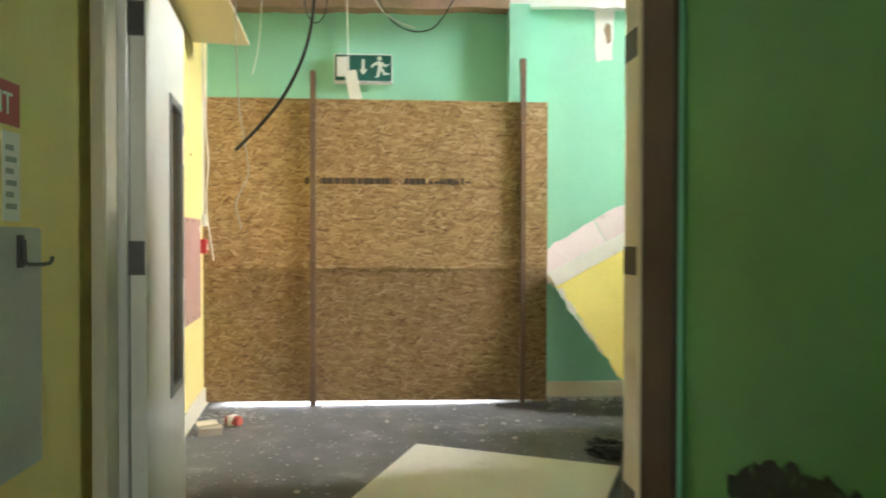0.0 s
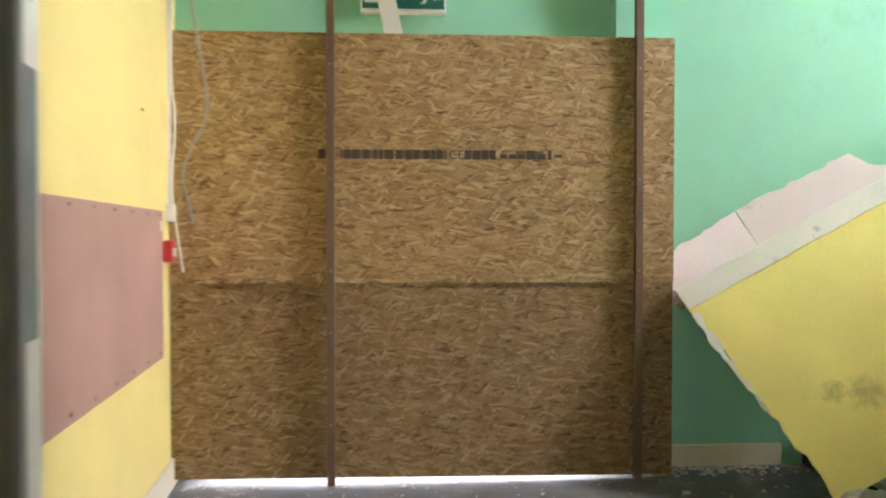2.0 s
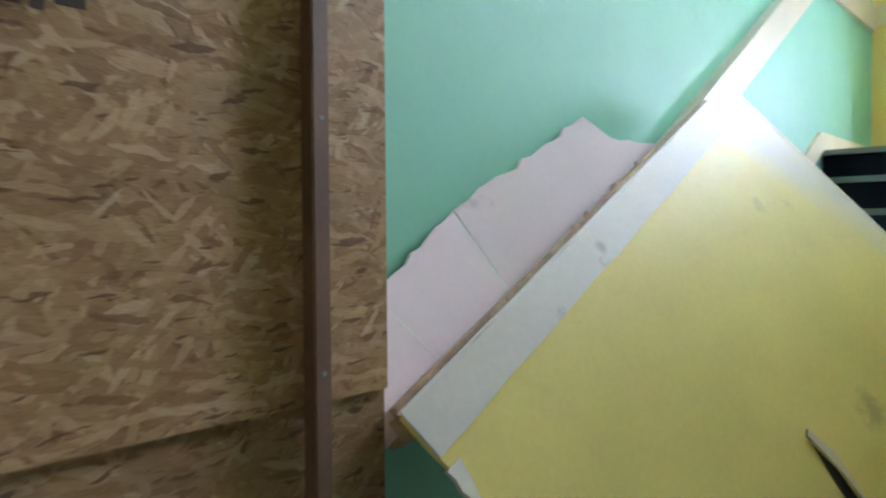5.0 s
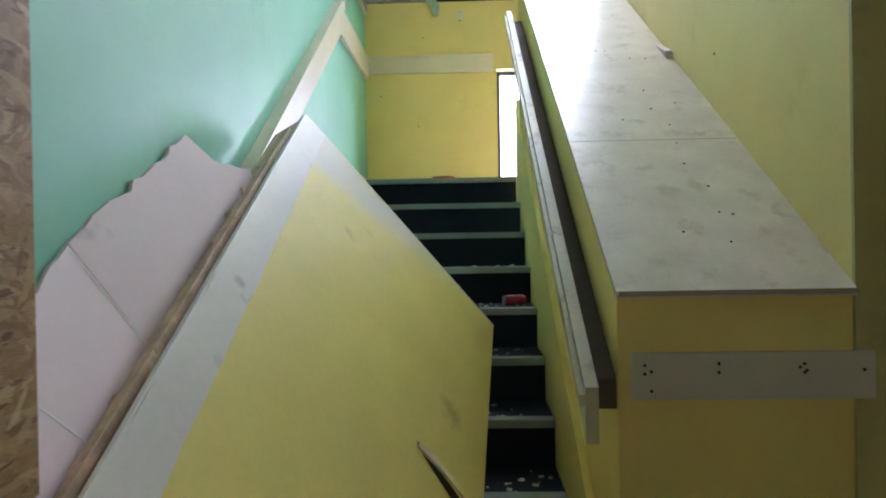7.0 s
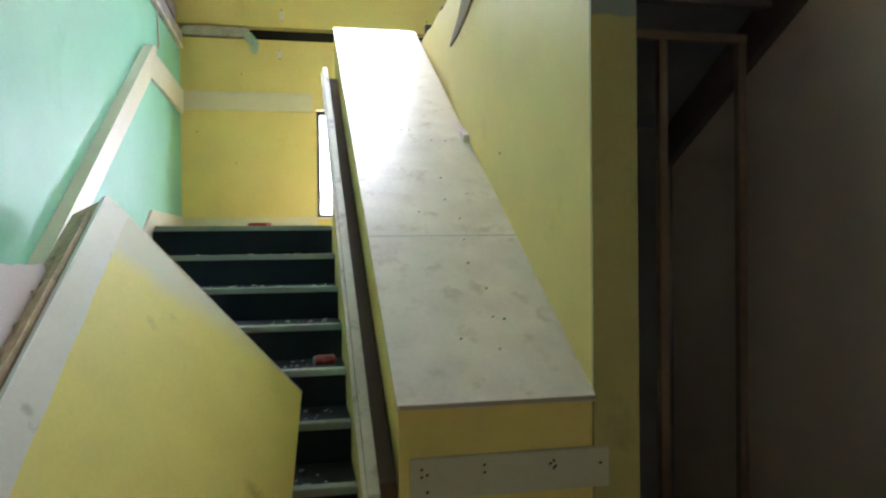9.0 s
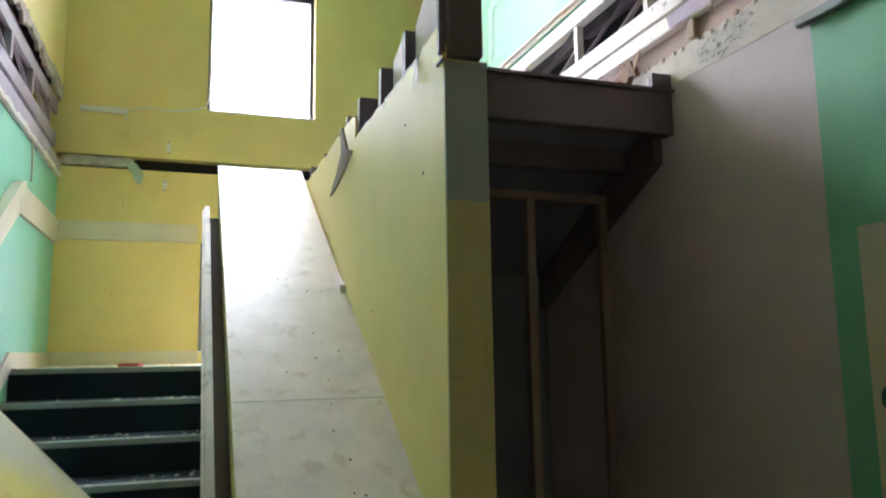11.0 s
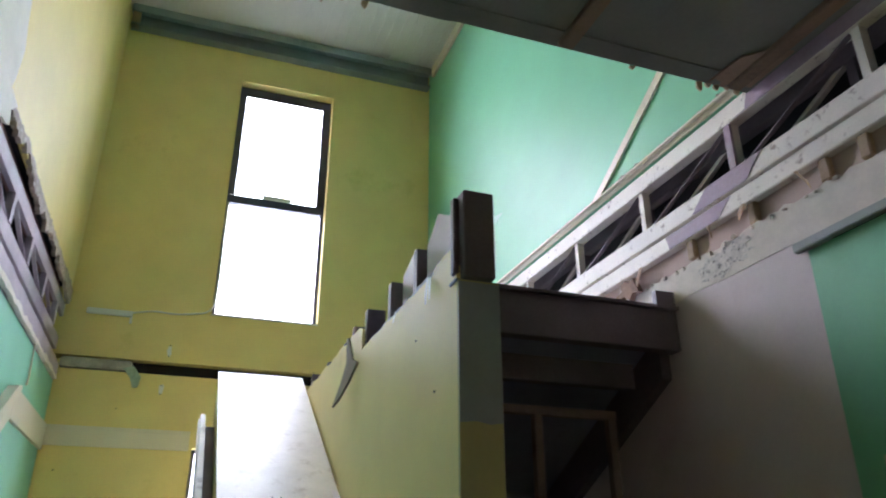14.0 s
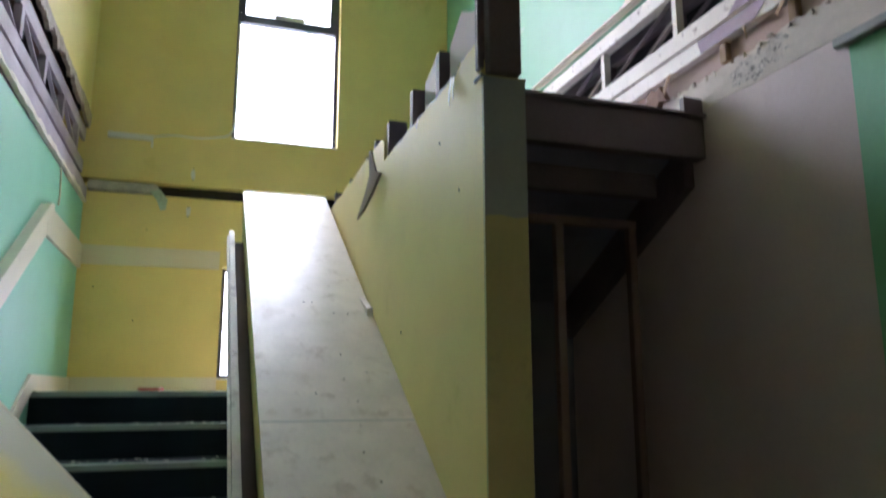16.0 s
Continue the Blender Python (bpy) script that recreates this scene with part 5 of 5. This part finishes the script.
bmesh.ops.create_cone(b2, cap_ends=True, segments=24, radius1=0.045, radius2=0.045, depth=0.004, matrix=pose(0.36, YR + 0.024, 1.676, 90, 0, 0))
part("hole", b2, SIGNGREEN, cb, "round dark green disc")
# torn board edges
def broken_line(x0, x1, z0, z1, n, seed, y):
    """A broken edge, uneven at a coarse and at a fine scale."""
    out = []
    for i in range(n + 1):
        x = x0 + (x1 - x0) * i / n
        c = noise.noise((x * 2.1, seed, 0)) * 0.06 + noise.noise((x * 8.0, seed, 3)) * 0.06 + noise.noise((x * 27.0, seed, 7)) * 0.04
        out.append((x, y, z0 + (z1 - z0) * i / n + c))
    return out


bm = bmesh.new()
prism(bm, broken_line(0.6, XF - 0.02, 3.895, 3.835, 190, 4.3, YL - 0.010) + [(x, y, max(z, 3.85) + 0.065 + 0.4 * (z0 - z)) for (x, y, z), z0 in zip(broken_line(XF - 0.02, 0.6, 3.835, 3.895, 190, 9.1, YL - 0.010), [3.86] * 191)], (0, 0.026, 0))
tagged(part("torn_plaster_upper", bm, RUBBLE), "ragged plaster edge above the floor void", "plaster edge")
bm = bmesh.new()
prism(bm, torn((1.36, YL - 0.026, 3.222), (XF - 0.02, YL - 0.026, 3.205), 44, 0.010, 52) + torn((XF - 0.02, YL - 0.026, 3.228), (1.36, YL - 0.026, 3.255), 50, 0.012, 51), (0, 0.025, 0))
tagged(part("torn_plaster_lower", bm, PLASTERBAND), "frayed board edge below the floor void", "plaster edge")
gs = tagged(shape("stair_strip", [(1.97, YR + 0.001, 3.75), (1.87, YR + 0.001, 3.75), (1.73, YR + 0.001, 3.83), (0.3, YR + 0.001, 4.62), (0.3, YR + 0.001, 4.70), (1.79, YR + 0.001, 3.85)], (0, 0.014, 0), CREAM), "cream diagonal strip on the upper green wall", "trim")
boxes("upper_edge_trim", [((-0.6, YR - 0.01, 3.737), (XF - 0.05, YR + 0.008, 3.79))], CREAM, None, "", 0.003)
tagged(bpy.data.objects["upper_edge_trim"], "split timber trim at the foot of the upper wall", "trim")
tagged(tube("pipe", [(XF - 0.2, YR + 0.018, 3.775), (2.4, YR + 0.018, 3.77), (1.6, YR + 0.018, 3.765), (0.6, YR + 0.018, 3.77), (-0.5, YR + 0.018, 3.77)], 0.010, CREAM), "thin cream pipe along the torn floor edge", "pipe")
# black fill carrying the slot's shade, conduit, torn lump
tagged(boxes("slot_shade_fill", [((XF + 0.10, YR + 0.01, S0 + 0.001), (XF + 0.149, YL - 0.01, S1 - 0.001))], DARK), "black fill that carries the shade in the slot across the end wall", "slot", kind="structure")
tagged(boxes("slot_plate", [((XF - 0.02, -0.36, S0 + 0.012), (XF + 0.09, YL - 0.02, S1 - 0.015))], mat("mortar_grey", (0.46, 0.44, 0.37), 0.85, var=0.35, scale=12, bump=0.8), None, "", 0.01), "mortar crusted lintel end in the wall slot", "lintel")
rag = tagged(shape("torn_rag", [(XF - 0.03, -0.30, 3.33), (XF - 0.035, -0.38, 3.35), (XF - 0.03, -0.44, 3.27), (XF - 0.03, -0.43, 3.19), (XF - 0.03, -0.39, 3.18), (XF - 0.03, -0.36, 3.26)], (0.012, 0, 0), mat("green_grey_membrane", (0.46, 0.58, 0.46), 0.7, var=0.4, fine=40)), "torn strip of greenish membrane hanging from the slot", "membrane")
cd = thing("wall_conduit", "white conduit and loose cable fixed to the yellow end wall", "conduit")
boxes("conduit", [((XF - 0.030, -0.30, 3.752), (XF - 0.001, 0.04, 3.798))], WHITE, cd, "", 0.005)
boxes("bracket", [((XF - 0.02, -0.30, 3.70), (XF - 0.001, -0.285, 3.80))], WHITE, cd)
tube("flex", [(XF - 0.006, -0.30, 3.79), (XF - 0.006, -0.45, 3.83), (XF - 0.006, -0.60, 3.81), (XF - 0.006, -0.75, 3.83), (XF - 0.006, -0.90, 3.86), (XF - 0.006, -0.93, 4.0), (XF - 0.006, -0.925, 4.6), (XF + 0.08, -0.93, 4.95)], 0.007, WHITE, cd)

# ---- roof edge and deck joists ----
ch = thing("eaves_channel", "dark galvanised steel channel along the top of the end wall", "steel channel")
boxes("lower_flange", [((XF - 0.10, YR + 0.02, 6.555), (XF - 0.002, YL - 0.02, 6.58))], METAL, ch)
boxes("web", [((XF - 0.03, YR + 0.02, 6.581), (XF - 0.002, YL - 0.02, 6.725))], METAL, ch)
boxes("upper_flange", [((XF - 0.16, YR + 0.02, 6.725), (XF - 0.002, YL - 0.02, 6.75))], METAL, ch)
boxes("lip", [((XF - 0.165, YR + 0.02, 6.665), (XF - 0.15, YL - 0.02, 6.724))], METAL, ch)
bm = bmesh.new()
y = YR + 0.09
while y < YL - 0.05:
    box(bm, (-2.8, y - 0.012, ZR - 0.012), (XF - 0.17, y + 0.012, ZR - 0.001))
    y += 0.10
tagged(part("ceiling_ribs", bm, ROOFSHEET), "shallow ribs of the roof lining", "ceiling", kind="structure")
tagged(boxes("ceiling_trim", [((-2.5, YR + 0.001, 6.635), (XF - 0.17, YR + 0.03, 6.75))], CREAM), "cream trim under the roof lining", "trim", kind="structure")
tagged(boxes("corner_post", [((XF - 0.10, YL - 0.09, 6.555), (XF - 0.03, YL - 0.02, 6.75))], TIMBER), "timber block in the roof corner", "block")
JOISTWOOD = mat("brown_joist_timber", (0.23, 0.15, 0.10), 0.75, var=0.3, fine=80, stain=((0.12, 0.08, 0.055), 9, 0.57))
for i, y in enumerate((-0.35, -1.10, -1.95, -2.72)):
    jt = boxes("deck_joist", [((-2.8, y - 0.03, ZC - 0.03), (0.66, y + 0.03, ZC - 0.001))], JOISTWOOD, None, "", 0.004)
    tagged(jt, "brown timber batten under the floor deck", "joist", group="battens under the deck")
bm = bmesh.new()
prism(bm, torn((0.66, YR + 0.02, ZC - 0.012), (0.71, YL - 0.02, ZC - 0.008), 40, 0.006, 60, 0) + [(0.60, YL - 0.02, ZC - 0.006), (0.60, YR + 0.02, ZC - 0.006)], (0, 0, 0.005))
tagged(part("deck_torn_edge", bm, SOFFIT), "ragged edge of the grey deck lining", "deck edge")

tagged(shape("plaster_lump", [(2.10, BY1 + 0.001, 2.10), (2.12, BY1 + 0.001, 2.15), (2.22, BY1 + 0.001, 2.19), (2.30, BY1 + 0.001, 2.23), (2.335, BY1 + 0.001, 2.20), (2.33, BY1 + 0.001, 2.165), (2.26, BY1 + 0.001, 2.17), (2.17, BY1 + 0.001, 2.115)], (0, 0.03, 0), BEIGE), "torn plaster lump at the foot of the stud wall", "plaster lump")

# whitish patch, torn plaster plus window glare put into colour; scuffs by the newel
tagged(shape("whitish_wall_patch", torn((0.9, YL + 0.001, 3.86), (2.05, YL + 0.001, 3.88), 14, 0.02, 81) + [(2.10, YL + 0.001, 4.02)] + torn((2.12, YL + 0.001, 4.2), (1.7, YL + 0.001, 5.2), 10, 0.02, 82, 0) + [(0.9, YL + 0.001, 5.4)], (0, -0.003, 0), DUSTPLASTER), "whitish wall patch, bare torn plaster with the window's glare in its colour", "plaster patch")
tagged(shape("paint_scuff", [(3.36, YR + 0.001, 4.30), (3.30, YR + 0.001, 4.34), (3.14, YR + 0.001, 4.30), (3.28, YR + 0.001, 4.26), (3.27, YR + 0.001, 4.0), (3.32, YR + 0.001, 3.86), (3.38, YR + 0.001, 3.9)], (0, 0.002, 0), mat("chalky_green", (0.42, 0.62, 0.50), 0.8, var=0.2)), "chalky scuff on the upper green wall", "scuff")
rnd = random.Random(77)
lint = thing("torn_deck_lining", "torn lining hanging at the end of the deck", "deck lining")
shape("lining", torn((0.64, YR + 0.03, ZC - 0.008), (0.67, YR + 0.22, ZC - 0.008), 12, 0.03, 83, 0) + [(0.50, YR + 0.20, ZC - 0.008), (0.42, YR + 0.12, ZC - 0.008), (0.40, YR + 0.03, ZC - 0.008)], (0, 0, -0.006), mat("brown_torn_card", (0.30, 0.20, 0.14), 0.8, var=0.3), lint)
for sx, sy, sl in ((0.675, 0.55, 0.03), (0.68, 1.62, 0.045), (0.682, 1.70, 0.03), (0.682, 1.77, 0.06), (0.672, 0.24, 0.06), (0.668, 0.20, 0.035), (0.655, 0.07, 0.05), (0.662, 0.11, 0.028), (0.668, 0.16, 0.04)):
    shape("shred", [(sx, YR + sy, ZC - 0.012), (sx + 0.008, YR + sy + 0.025, ZC - 0.012), (sx + 0.012, YR + sy + 0.022, ZC - 0.6 * sl), (sx + 0.004, YR + sy + 0.012, ZC - sl), (sx, YR + sy + 0.004, ZC - 0.7 * sl)], (0.006, 0, 0), TIMBER, lint)
tagged(tube("wire_loop", [(3.9, -1.0, ZR - 0.014), (3.8, -1.08, ZR - 0.05), (3.85, -1.2, ZR - 0.06), (3.95, -1.18, ZR - 0.05), (3.97, -1.05, ZR - 0.014)], 0.006, CREAM), "loose loop of wire under the roof lining", "wire")
tagged(tube("hanging_string", [(3.9, YL - 0.006, 3.22), (3.89, YL - 0.012, 3.1), (3.92, YL - 0.012, 3.0), (3.90, YL - 0.012, 2.95)], 0.006, CREAM), "frayed cream string hanging below the torn wall", "string")
for y, z in ((-0.30, 3.02), (0.05, 2.55), (-0.62, 3.55), (-0.62, 3.46), (-0.60, 3.22), (-0.60, 3.15), (-0.25, 2.30)):
    b2 = bmesh.new()
    bmesh.ops.create_cone(b2, cap_ends=True, segments=8, radius1=0.005, radius2=0.004, depth=0.004, matrix=pose(XF - 0.002, y, z, 0, 90, 0))
    tagged(part("plug_hole", b2, DARK), "small dark plug hole in the yellow end wall", "hole", group="plug holes in the end wall")
for x, z in ((3.2, 3.0), (2.2, 2.1), (1.6, 2.0), (0.9, 2.4), (1.1, 2.62)):
    b2 = bmesh.new()
    bmesh.ops.create_cone(b2, cap_ends=True, segments=8, radius1=0.005, radius2=0.004, depth=0.003, matrix=pose(x, BY1 + 0.0012, z, 90, 0, 0))
    tagged(part("nail_head", b2, DARK), "small nail head in the yellow stud wall", "nail", group="nail heads in the stud wall")

# crumbs and splinters left on the broken ledges
crumbs("ledge_debris", 150, 12, lambda r: (r.uniform(0.2, 2.6), YR + r.uniform(-0.03, 0.008), 3.3125), (0.004, 0.014), RUBBLE, "brown plaster crumbs on the broken wall plate")
crumbs("pipe_debris", 110, 13, lambda r: (r.uniform(0.2, 3.2), YR + r.uniform(0.0, 0.012), 3.79), (0.004, 0.013), RUBBLE, "brown dust crumbs on the split timber trim")
crumbs("landing_debris", 60, 14, lambda r: (r.uniform(3.72, 4.6), r.uniform(-0.9, 0.1), TOPZ), (0.004, 0.016), PLASTER, "plaster bits lying on the landing")
rs = random.Random(19)
for i in range(26):
    x = 0.35 + 0.085 * i + rs.uniform(-0.03, 0.03)
    w, h = rs.uniform(0.010, 0.032), rs.uniform(0.006, 0.016)
    z = 3.145 - 0.011 * (x + 0.5) + rs.uniform(-0.012, 0.004)
    pc = shape("plaster_flake", [(x, YR + 0.003, z), (x + w * 0.4, YR + 0.003, z + h), (x + w, YR + 0.003, z + h * 0.5), (x + w * 0.9, YR + 0.003, z - h * 0.4), (x + w * 0.3, YR + 0.003, z - h * 0.6)], (0.002, rs.uniform(0.006, 0.018), -0.003), PLASTERBAND if i % 3 else RUBBLE)
    tagged(pc, "loose flake of broken plaster under the floor void", "plaster flake", group="flakes on the broken wall")
for x, l, d in ((0.52, 0.10, -0.05), (0.80, 0.06, 0.03), (1.02, 0.07, -0.02), (1.52, 0.09, 0.04), (1.95, 0.06, -0.03)):
    tagged(shape("timber_splinter", [(x, YR + 0.013, 3.236), (x + 0.018, YR + 0.013, 3.238), (x + 0.012 + d, YR + 0.022, 3.238 - l * 0.6), (x + d, YR + 0.026, 3.236 - l)], (0, 0.006, 0), TIMBER), "thin splinter hanging from the wall plate", "splinter", group="splinters on the wall plate")
for y, z in ((-0.62, 3.50), (-0.60, 3.19)):
    rs = random.Random(int(z * 100))
    tagged(shape("filler_patch", [(XF - 0.001, y + rs.uniform(0.012, 0.022) * math.cos(a), z + rs.uniform(0.03, 0.055) * math.sin(a)) for a in [k * math.pi / 7 for k in range(14)]], (-0.0015, 0, 0), WHITE), "small pale filler patch on the yellow end wall", "filler patch", group="filler patches on the end wall")
